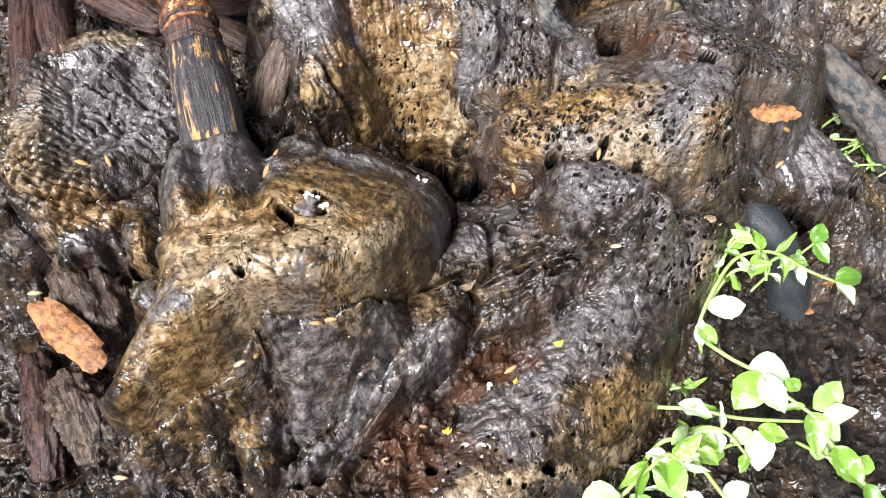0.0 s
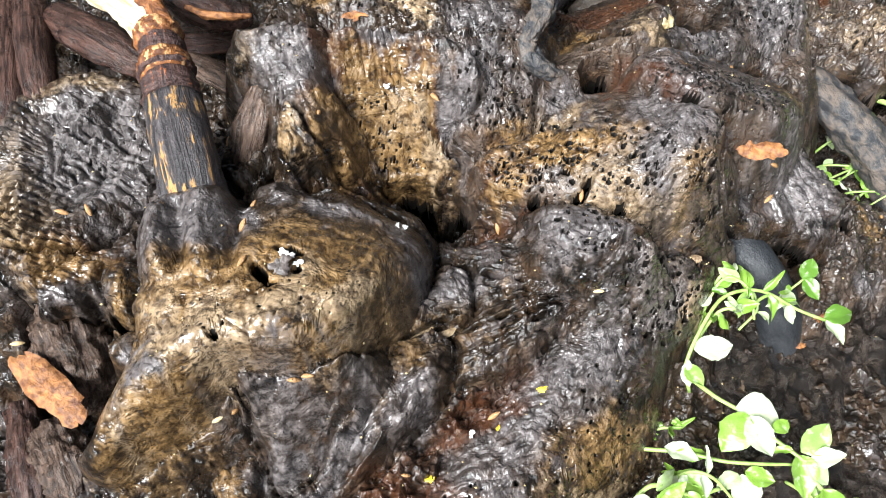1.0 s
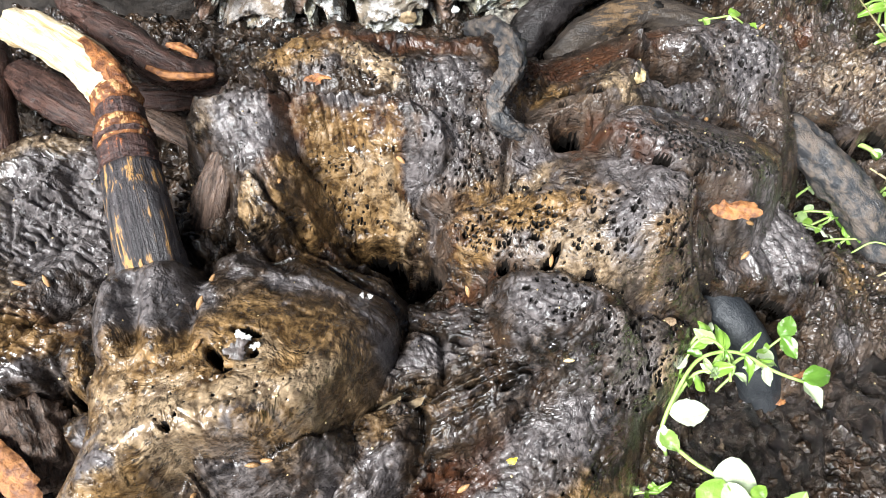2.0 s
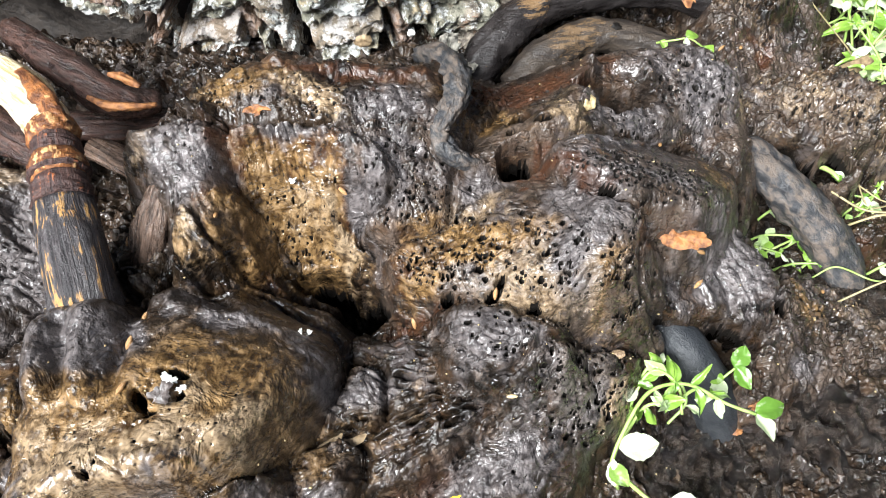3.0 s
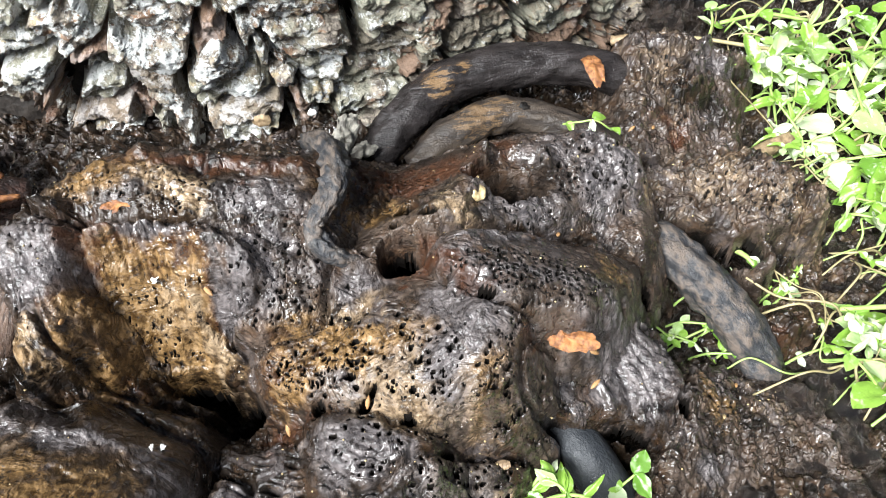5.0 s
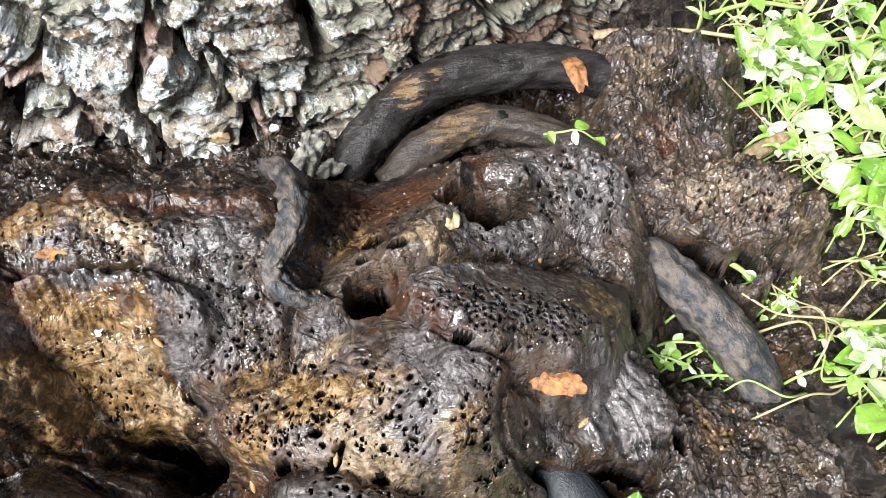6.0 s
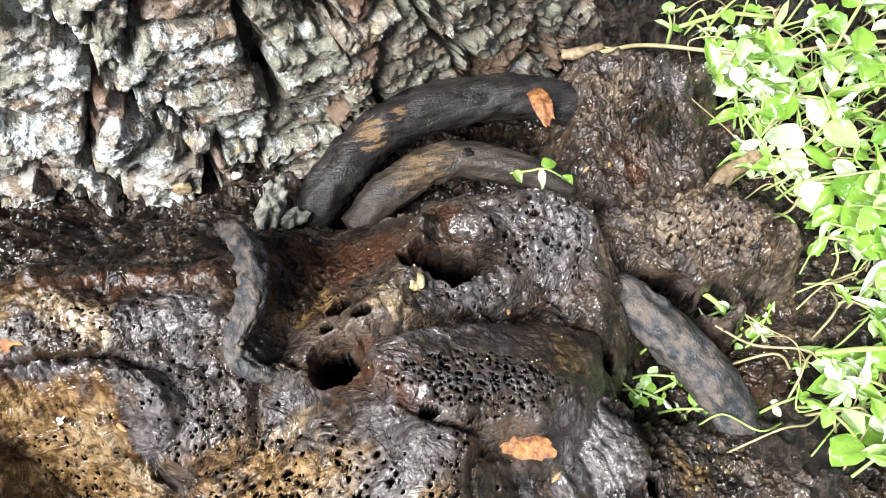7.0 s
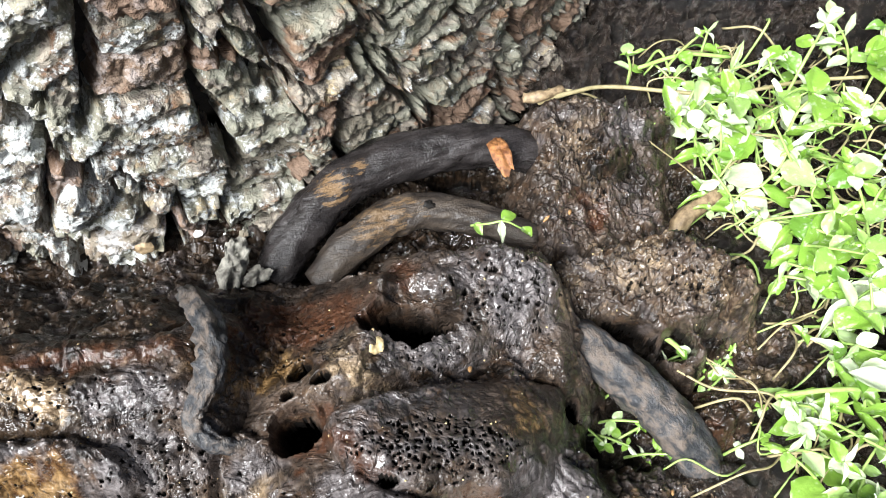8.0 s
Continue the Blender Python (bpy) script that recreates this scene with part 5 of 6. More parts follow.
root("brown_root", "smooth grey brown root with worn tan patch", [(0.106, 0.444, 0.062), (0.131, 0.464, 0.070), (0.157, 0.479, 0.071), (0.182, 0.482, 0.069), (0.213, 0.473, 0.064), (0.245, 0.458, 0.058)], [0.010, 0.0125, 0.0125, 0.012, 0.0105, 0.010], ROOT_PALE, lumps=0.08, sides=36, steps=14, seed=2, ridges=0.01)
root("grey_root", "grey mottled root arching down into the weeds", [(0.254, 0.398, 0.044), (0.266, 0.384, 0.050), (0.287, 0.365, 0.040), (0.305, 0.345, 0.029), (0.322, 0.325, 0.010), (0.331, 0.310, -0.010)], [0.012, 0.0135, 0.0145, 0.015, 0.015, 0.014], ROOT_GREY, lumps=0.10, sides=36, steps=14, seed=3, ridges=0.012)
root("root_stub", "smooth dark grey root end under the glossy lobe", [(0.184, 0.272, 0.048), (0.194, 0.258, 0.050), (0.205, 0.243, 0.042), (0.216, 0.230, 0.024), (0.226, 0.220, -0.004)], [0.010, 0.013, 0.014, 0.014, 0.013], ROOT_CHAR, lumps=0.03, sides=28, seed=4)


def ring_tube(name, a, b, ra, rb, material, parent, label, swell=0.0, seed=0):
    """A short collar between two points, swollen at its middle."""
    mid = [tuple(np.array(a) + (np.array(b) - np.array(a)) * f) for f in (0, 0.33, 0.66, 1)]
    me, m = tube(name, mid, [ra * 0.94, (ra * 2 + rb) / 3 + swell, (ra + rb * 2) / 3 + swell, rb * 0.94], material, sides=30, steps=5, lumps=0.05, seed=seed, ridges=0.015)
    return part(name, me, parent, label, m)


def build_stalk():
    st = tagged(thing("ringed_stalk"), "ringed dark stalk with orange collars and peeled pale top", "stalk")
    line = [(-0.114, 0.240, 0.130), (-0.118, 0.253, 0.140), (-0.123, 0.273, 0.149), (-0.130, 0.296, 0.155), (-0.134, 0.309, 0.157), (-0.138, 0.322, 0.158), (-0.141, 0.332, 0.158), (-0.147, 0.343, 0.157)]
    me, m = tube("lower_stem", line[:4], [0.0178, 0.0170, 0.0158, 0.0144], STALK, sides=48, steps=12, lumps=0.03, seed=11, ridges=0.012)
    part("lower_stem", me, st, "dark fibrous stem with tan scars", m)
    ring_tube("red_node", line[3], line[4], 0.0142, 0.0134, STALK_RED, st, "dull red node", 0.0004, 12)
    for k, (at, turn) in enumerate((((-0.1302, 0.2965, 0.1552), 12), ((-0.1352, 0.3120, 0.1572), -8))):
        a = Vector(at)
        d = Vector((-0.006, 0.020, 0.002)).normalized()
        me, m = tube("scar_ring", [a - d * 0.0016, a, a + d * 0.0012], [0.0140, 0.0152, 0.0138], STALK_RED, sides=40, steps=4, lumps=0.06, seed=90 + k, ridges=0.01)
        part("scar_ring", me, st, "thin dark red ring", m)
    ring_tube("orange_collar", line[4], line[5], 0.0134, 0.0128, STALK_RING, st, "frayed orange collar", 0.0012, 13)
    ring_tube("upper_node", line[5], line[6], 0.0122, 0.0120, STALK_RED, st, "dark red node", 0.0003, 14)
    ring_tube("upper_collar", line[6], line[7], 0.0124, 0.0122, STALK_RING, st, "orange torn collar under the peeled wood", 0.0010, 17)
    me, m = tube("peeled_top", [line[7], (-0.154, 0.352, 0.157), (-0.171, 0.371, 0.156), (-0.198, 0.391, 0.154), (-0.218, 0.401, 0.152)], [0.0118, 0.0122, 0.0126, 0.0120, 0.0110], STALK_PALE, sides=36, steps=10, lumps=0.07, seed=15, ridges=0.02)
    part("peeled_top", me, st, "pale peeled wood", m)
    me, m = tube("bark_strip", [(-0.136, 0.338, 0.166), (-0.148, 0.354, 0.169), (-0.166, 0.374, 0.168)], [0.004, 0.006, 0.003], STALK_RING, sides=14, steps=8, lumps=0.15, flat=0.4, seed=16)
    part("bark_strip", me, st, "brown strip of bark left on the peeled wood", m)


build_stalk()

# ---------------------------------------------------------------- woody debris at the heap's edge
root("wood_stick", "reddish brown flat stick behind the stalk", [(-0.234, 0.399, 0.118), (-0.213, 0.382, 0.120), (-0.192, 0.368, 0.120), (-0.168, 0.354, 0.118)], [0.010, 0.014, 0.014, 0.010], WOOD_RED, "wood", flat=0.6, seed=21, ridges=0.03)
root("wood_stick", "upright dark brown broken stick by the ribbed lobe", [(-0.254, 0.418, 0.116), (-0.243, 0.380, 0.116), (-0.234, 0.352, 0.114), (-0.226, 0.328, 0.108)], [0.010, 0.012, 0.011, 0.009], WOOD_RED, "wood", seed=22, ridges=0.03)
root("wood_stick", "curved reddish wood with torn orange edge at the bark", [(-0.196, 0.428, 0.146), (-0.174, 0.410, 0.144), (-0.155, 0.396, 0.141), (-0.137, 0.383, 0.137), (-0.123, 0.381, 0.131), (-0.108, 0.388, 0.124)], [0.008, 0.010, 0.011, 0.011, 0.010, 0.007], WOOD_RED, "wood", seed=23, ridges=0.04)
root("wood_stick", "slim reddish wood splinter behind the fungus flap", [(-0.190, 0.388, 0.106), (-0.162, 0.384, 0.108), (-0.134, 0.383, 0.108), (-0.098, 0.388, 0.108)], [0.008, 0.010, 0.010, 0.007], WOOD_RED, "wood", flat=0.8, seed=24, ridges=0.03)
root("wood_stick", "short brown stick wedged under the splinter", [(-0.152, 0.370, 0.104), (-0.129, 0.358, 0.106), (-0.112, 0.344, 0.106)], [0.008, 0.009, 0.007], WOOD_DARK, "wood", flat=0.8, seed=34, ridges=0.03)
root("wood_splinter", "torn orange edge of bark on the curved wood", [(-0.138, 0.373, 0.146), (-0.124, 0.366, 0.146), (-0.112, 0.367, 0.144), (-0.101, 0.371, 0.140)], [0.0014, 0.0026, 0.0024, 0.0014], CHIP, "wood chip", lumps=0.25, seed=25)
root("wood_splinter", "small orange splinter on the curved wood", [(-0.128, 0.387, 0.149), (-0.119, 0.384, 0.149), (-0.110, 0.380, 0.146)], [0.0012, 0.0028, 0.0016], CHIP, "wood chip", lumps=0.25, seed=26)
root("wood_sliver", "dark fibrous sliver of wood between stalk and flap", [(-0.084, 0.312, 0.150), (-0.092, 0.297, 0.136), (-0.099, 0.285, 0.120), (-0.103, 0.270, 0.104)], [0.006, 0.010, 0.011, 0.007], WOOD_DARK, "wood", flat=0.8, seed=27, ridges=0.05)
root("wood_block", "fibrous brown rotten wood block below the ragged lobe", [(-0.202, 0.208, 0.082), (-0.190, 0.188, 0.086), (-0.180, 0.172, 0.084), (-0.176, 0.156, 0.074)], [0.014, 0.017, 0.017, 0.012], WOOD_DARK, "wood", lumps=0.16, seed=28, ridges=0.09, steps=16, sides=44)
root("wood_block", "grey brown frayed wood strip sunk in the mud", [(-0.200, 0.148, 0.066), (-0.190, 0.136, 0.070), (-0.181, 0.122, 0.070), (-0.176, 0.106, 0.062)], [0.010, 0.013, 0.012, 0.008], WOOD_DARK, "wood", lumps=0.18, flat=0.7, seed=29, ridges=0.09, steps=16, sides=44)
root("wood_block", "reddish narrow wood strip sunk in the mud", [(-0.228, 0.166, 0.050), (-0.216, 0.142, 0.054), (-0.208, 0.120, 0.054), (-0.204, 0.100, 0.048)], [0.008, 0.010, 0.009, 0.007], WOOD_RED, "wood", lumps=0.18, flat=0.7, seed=30, ridges=0.09, steps=16, sides=44)
root("wood_log", "dark weathered log beyond the ribbed lobe", [(-0.284, 0.440, 0.096), (-0.270, 0.390, 0.096), (-0.260, 0.352, 0.094), (-0.256, 0.315, 0.084)], [0.009, 0.011, 0.011, 0.009], WOOD_RED, "wood", lumps=0.06, seed=31, ridges=0.05)
root("wood_log", "nearly black wet log under the ragged lobe", [(-0.276, 0.268, 0.040), (-0.260, 0.240, 0.038), (-0.249, 0.217, 0.036), (-0.240, 0.190, 0.030)], [0.012, 0.014, 0.014, 0.012], ROOT, "wood", lumps=0.08, seed=32, ridges=0.06)
root("fungus_ear", "blue grey curled fungus rim like an ear", [(0.046, 0.417, 0.126), (0.058, 0.400, 0.143), (0.067, 0.380, 0.151), (0.069, 0.364, 0.154), (0.063, 0.351, 0.150), (0.058, 0.342, 0.145), (0.062, 0.334, 0.139), (0.071, 0.330, 0.134), (0.080, 0.332, 0.129)], [0.005, 0.007, 0.0078, 0.0075, 0.006, 0.005, 0.0055, 0.0045, 0.002], ROOT_GREY, "fungus", lumps=0.20, seed=33, ridges=0.05, steps=14, sides=30, flat=0.8)


ear = bpy.data.objects["fungus_ear"]
ear.parent = made["fungus_shelf"]
for key in ("category", "group"):
    if key in ear:
        del ear[key]

# ---------------------------------------------------------------- chips, flecks, pupae, woodlouse
def chip_mesh(name, length, breadth, thick, material, seed, bend=0.0, jag=0.22):
    """A torn flake: ragged outline, uneven top, real thickness."""
    rng = np.random.default_rng(seed)
    n, rings = 34, 6
    verts, faces = [], []
    raw = [rng.random() * 2 - 1 for _ in range(n)]
    wob = [1 + jag * (raw[j] * 0.4 + raw[j // 3 * 3] * 0.8) for j in range(n)]
    for side in (1, -1):
        for k in range(rings + 1):
            f = k / rings
            for j in range(n):
                t = 2 * math.pi * j / n
                x, y = length / 2 * f * math.cos(t) * wob[j], breadth / 2 * f * math.sin(t) * wob[j]
                z = side * thick / 2 * (1 - f ** 4) + bend * (x / length * 2) ** 2 * length + thick * 0.8 * noise.noise(Vector((x * 260, y * 260, seed)))
                verts.append((x, y, z))
        b = (0 if side == 1 else 1) * (rings + 1) * n
        for k in range(rings):
            for j in range(n):
                q = (j + 1) % n
                f = (b + k * n + j, b + (k + 1) * n + j, b + (k + 1) * n + q, b + k * n + q)
                faces.append(f if side == 1 else f[::-1])
    return mesh_of(name, verts, faces, material)


def chip(name, label, category, place, length, breadth, thick, material, turn, tilt=(0, 0), seed=1, bend=0.0, jag=0.22, rise=None):
    x, y = place[0], place[1]
    z = place[2] if len(place) > 2 else top_at(x, y) + thick * 0.35
    ob = new(name, chip_mesh(name, length, breadth, thick, material, seed, bend, jag))
    ob.matrix_basis = pose(x, y, z, tilt[0], tilt[1], turn)
    return tagged(ob, label, category)


chip("wood_chip", "orange torn wood chip on the wet fungus", "wood chip", (0.184, 0.293, 0.112), 0.030, 0.013, 0.004, CHIP, -25, (14, 0), 41, 0.14, 0.22)
chip("wood_chip", "large orange rotten wood chip on dark wood", "wood chip", (-0.186, 0.158, 0.102), 0.052, 0.019, 0.005, CHIP, -40, (15, 5), 42, 0.03, 0.13)
chip("wood_chip", "small rusty bark crumb in the mud", "wood chip", (0.232, 0.215), 0.008, 0.005, 0.002, CHIP, 10, (0, 0), 43, 0, 0.4)
chip("wood_chip", "small rusty bark crumb on the root's end", "wood chip", (0.238, 0.223), 0.010, 0.004, 0.002, CHIP, 30, (0, 0), 44, 0, 0.4)
chip("wood_chip", "bright orange torn patch of wood on the fungus crest", "wood chip", (-0.036, 0.346), 0.014, 0.009, 0.0016, CHIP, 15, (0, 0), 45, 0.02, 0.45)
chip("bark_strip", "orange strip of bark draped over the charred root", "wood chip", (0.229, 0.508, 0.0905), 0.036, 0.012, 0.003, CHIP, 100, (0, 10), 46, -0.22, 0.18)
chip("bark_chip", "tan leathery bark chip lying on the black fungus", "wood chip", (0.000, 0.195), 0.040, 0.016, 0.003, TANCHIP, 20, (0, 0), 47, 0.04, 0.22)
chip("wood_disc", "pale round cut twig end stuck in the pulp", "wood chip", (0.143, 0.372, 0.130), 0.010, 0.0095, 0.003, PALE_DISC, 0, (25, 10), 48, 0, 0.06)
chip("wood_disc", "tan twig scar on the bark", "wood chip", tuple(on_trunk(np.array(0.105), np.array(0.080), 0.012)), 0.013, 0.011, 0.003, TANCHIP, 0, (80, 0), 49, 0, 0.1)
chip("lichen_flake", "pale crumbling lichen flake at the foot of the trunk", "lichen", (0.061, 0.448, 0.088), 0.034, 0.018, 0.009, FLAKE, 70, (25, -10), 50, 0.05, 0.22)
chip("lichen_flake", "small white lichen flake at the foot of the trunk", "lichen", (0.074, 0.444, 0.082), 0.016, 0.012, 0.006, FLAKE, 20, (25, 10), 51, 0.05, 0.25)
chip("broken_skin", "torn grey flap of skin over the hole in the cap", "fungus", (-0.061, 0.191, 0.166), 0.011, 0.008, 0.0012, SKINFLAP, 70, (20, -20), 52, -0.06, 0.35)
for k, (x, y, l) in enumerate([(-0.020, 0.317, 0.0045), (-0.010, 0.238, 0.004), (-0.013, 0.237, 0.003), (-0.060, 0.199, 0.007), (-0.054, 0.195, 0.004), (0.024, 0.142, 0.004)]):
    chip("white_fleck", "tiny white fleck on the wet fungus", "fleck", (x, y), l, l * 0.7, 0.0012, WHITE, 50 * k, (0, 0), 60 + k, 0.1, 0.5)
for k, (x, y, l) in enumerate([(0.061, 0.165, 0.006), (0.002, 0.122, 0.006), (0.038, 0.146, 0.003)]):
    chip("yellow_petal", "small bright yellow petal scrap on dark fungus", "petal", (x, y), l, l * 0.6, 0.001, YELLOW, 35 * k, (0, 0), 70 + k, 0.1, 0.35)
chip("white_fleck", "white round fleck on the bark", "fleck", tuple(on_trunk(np.array(0.138), np.array(0.082), 0.016)), 0.0055, 0.005, 0.003, WHITE, 0, (60, 0), 66, 0, 0.15)


def pupa_mesh(name, material):
    verts, faces = [], []
    n, m = 10, 12
    for i in range(m + 1):
        f = i / m
        r = 0.5 * math.sin(math.pi * min(max(f, 0.02), 0.98)) ** 0.6 * (1 + 0.07 * math.cos(f * 52))
        for j in range(n):
            t = 2 * math.pi * j / n
            verts.append((f - 0.5, 0.36 * r * math.cos(t), 0.36 * r * math.sin(t) + 0.05 * math.sin(math.pi * f)))
    for i in range(m):
        for j in range(n):
            k = (j + 1) % n
            faces.append((i * n + j, (i + 1) * n + j, (i + 1) * n + k, i * n + k))
    return mesh_of(name, verts, faces, material)


def build_pupae():
    dark, pale = pupa_mesh("pupa", PUPA), pupa_mesh("pupa_pale", PUPA_PALE)
    rng = np.random.default_rng(8)
    spots = [(-0.079, 0.195), (-0.085, 0.221), (-0.053, 0.287), (-0.180, 0.252), (-0.194, 0.251), (-0.107, 0.289), (-0.058, 0.151), (-0.052, 0.153), (-0.010, 0.123), (-0.156, 0.094), (-0.088, 0.142), (-0.096, 0.138), (-0.029, 0.106), (0.091, 0.208), (0.041, 0.258)]
    spots += [(0.085, 0.259), (-0.252, 0.393), (0.006, 0.312), (0.201, 0.290), (-0.218, 0.189), (0.036, 0.153), (0.284, 0.276), (0.252, 0.463), (0.269, 0.470), (0.190, 0.365), (0.204, 0.282), (-0.084, 0.238), (0.300, 0.300)]
    turns = [60, 65, 100, -60, -10, 80, 10, -5, 5, 0, 70, 20, 40, -5, 100, 80, 80, -45, 5, 15]
    for k, (x, y) in enumerate(spots):
        length = rng.uniform(0.0058, 0.0082)
        is_pale = k in (9, 11, 12, 13, 19, 21)
        ob = new("pupa", pale if is_pale else dark)
        d = 0.002
        slope = (top_at(x + d, y) - top_at(x - d, y)) / (2 * d)
        ob.matrix_basis = pose(x, y, top_at(x, y) + length * 0.10, 0, -math.degrees(math.atan(max(-0.8, min(0.8, slope)))), turns[k] if k < len(turns) else rng.uniform(0, 180)) @ Matrix.Diagonal((length, length, length, 1))
        tagged(ob, "pale tan fly pupa case on the wet fungus" if is_pale else "brown ribbed fly pupa case on the wet fungus", "pupa case", "fly pupa cases")


build_pupae()


def knot_hole(on, place, length, breadth):
    """A near-black flake on a root; its colour stands in for a hole's shade."""
    ob = part("knot_hole", chip_mesh("knot_hole", length, breadth, 0.0012, HOLE_DARK, 104, -0.05, 0.25), on, "near-black flake for the shade of a hole")
    ob.matrix_basis = on.matrix_basis.inverted() @ pose(*place, 25, 10, 0)


knot_hole(bpy.data.objects["brown_root"], (0.181, 0.479, 0.0815), 0.007, 0.005)
root("pebble", "smooth grey brown pebble in the hollow by the root", [(0.252, 0.484, 0.050), (0.257, 0.487, 0.054), (0.262, 0.488, 0.050)], [0.003, 0.0055, 0.003], ROOT_PALE, "pebble", lumps=0.05, seed=105)
root("twig", "broken tan twig lying by the muddy lobe", [(0.343, 0.466, 0.016), (0.358, 0.480, 0.022), (0.384, 0.494, 0.022)], [0.006, 0.0065, 0.005], TANCHIP, "twig", lumps=0.12, seed=106, ridges=0.03)
root("twig", "slender brown twig end beside the trunk", [(0.262, 0.588, 0.036), (0.274, 0.586, 0.038), (0.292, 0.592, 0.036)], [0.004, 0.0045, 0.003], TANCHIP, "twig", lumps=0.15, seed=107, ridges=0.03)


def build_crumbs():
    """Pale specks and crumbs strewn over the wet flesh."""
    rng = np.random.default_rng(77)
    verts, faces = [], []
    for _ in range(420):
        x, y = rng.uniform(-0.24, 0.36), rng.uniform(0.07, 0.46)
        z = top_at(x, y)
        r = rng.uniform(0.0003, 0.0009)
        b = len(verts)
        for k in range(6):
            d = [(1, 0, 0), (-1, 0, 0), (0, 1, 0), (0, -1, 0), (0, 0, 1), (0, 0, -1)][k]
            verts.append((x + d[0] * r * rng.uniform(0.7, 1.6), y + d[1] * r * rng.uniform(0.7, 1.3), z + r * 0.3 + d[2] * r * rng.uniform(0.5, 1)))
        for f in ((0, 2, 4), (2, 1, 4), (1, 3, 4), (3, 0, 4), (2, 0, 5), (1, 2, 5), (3, 1, 5), (0, 3, 5)):
            faces.append(tuple(b + q for q in f))
    tagged(new("crumbs", mesh_of("crumbs", verts, faces, PALE_DISC)), "tiny pale crumbs strewn over the rotting fungus", "crumbs", kind="stuff")


build_crumbs()


def build_woodlouse(x, y, turn):
    z = top_at(x, y)
    w = tagged(thing("woodlouse"), "small brown banded woodlouse shell on the spongy fungus", "woodlouse shell")
    w.matrix_basis = pose(x, y, z, 0, 0, turn)
    for i in range(8):
        f = (i - 3.5) / 4
        rad = 0.0042 * math.sqrt(max(0.15, 1 - f * f * 0.8))
        verts, faces = [], []
        for a in range(3):
            for j in range(11):
                t = math.pi * j / 10
                r = rad * (1, 1.06, 0.98)[a] * 0.62
                verts.append((f * 0.0038 + (a - 1) * 0.0005, r * math.cos(t), 0.7 * r * math.sin(t) + 0.0002))
        for a in range(2):
            for j in range(10):
                faces.append((a * 11 + j, a * 11 + j + 1, a * 11 + 12 + j, a * 11 + 11 + j))
        part("band", mesh_of("band", verts, faces, LOUSE), w)


build_woodlouse(0.150, 0.236, 5)


# ---------------------------------------------------------------- weeds
def leaf_mesh(name, fold, curl, tip, wide, seed):
    """A pointed oval leaf, length 1 along x from its foot, with a midrib fold, a curl and an uneven edge."""
    rng = np.random.default_rng(seed)
    nx, ny = 12, 6
    verts, faces = [], []
    ph = rng.uniform(0, 6)
    for i in range(nx + 1):
        f = i / nx
        half = wide * (math.sin(math.pi * f ** 0.85) ** 0.8) * (1 - tip * f)
        if i == nx:
            half = 0.004
        if i == 0:
            half = 0.02
        for j in range(ny + 1):
            v = j / ny * 2 - 1
            torn = 1 + (0.10 if wide > 0.3 else 0.25) * noise.noise(Vector((f * 4.5, 3.0 * (v > 0), seed * 2.3))) + 0.10 * noise.noise(Vector((f * 13, 5.0 * (v > 0), seed * 4.1)))
            z = fold * abs(v) * half * 2 - curl * f * f + (0.022 if wide > 0.3 else 0.06) * math.sin(9 * f + 4 * v + ph) * abs(v) + (0.01 if j == ny // 2 else 0) * -1
            verts.append((f * (1 - 0.25 * curl * f), v * half * torn + 0.05 * math.sin(3 * f + ph), z + 0.05 * noise.noise(Vector((f * 3, v * 1.5, seed * 1.7)))))
    for i in range(nx):
        for j in range(ny):
            a = i * (ny + 1) + j
            faces.append((a, a + ny + 1, a + ny + 2, a + 1))
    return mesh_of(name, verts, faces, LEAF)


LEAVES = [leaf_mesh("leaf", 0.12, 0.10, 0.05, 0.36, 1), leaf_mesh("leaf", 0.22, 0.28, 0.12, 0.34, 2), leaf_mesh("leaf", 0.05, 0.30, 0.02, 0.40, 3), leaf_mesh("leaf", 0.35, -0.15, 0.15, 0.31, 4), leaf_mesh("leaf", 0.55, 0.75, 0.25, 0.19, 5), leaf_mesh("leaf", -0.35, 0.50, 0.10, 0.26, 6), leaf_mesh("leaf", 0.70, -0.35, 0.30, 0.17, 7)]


def add_leaf(parent, foot, turn, pitch, roll, size, kind):
    ob = part("leaf", LEAVES[kind], parent)
    ob.matrix_basis = Matrix.Translation(foot) @ pose(0, 0, 0, roll, -pitch, turn) @ Matrix.Diagonal((size, size, size, 1))


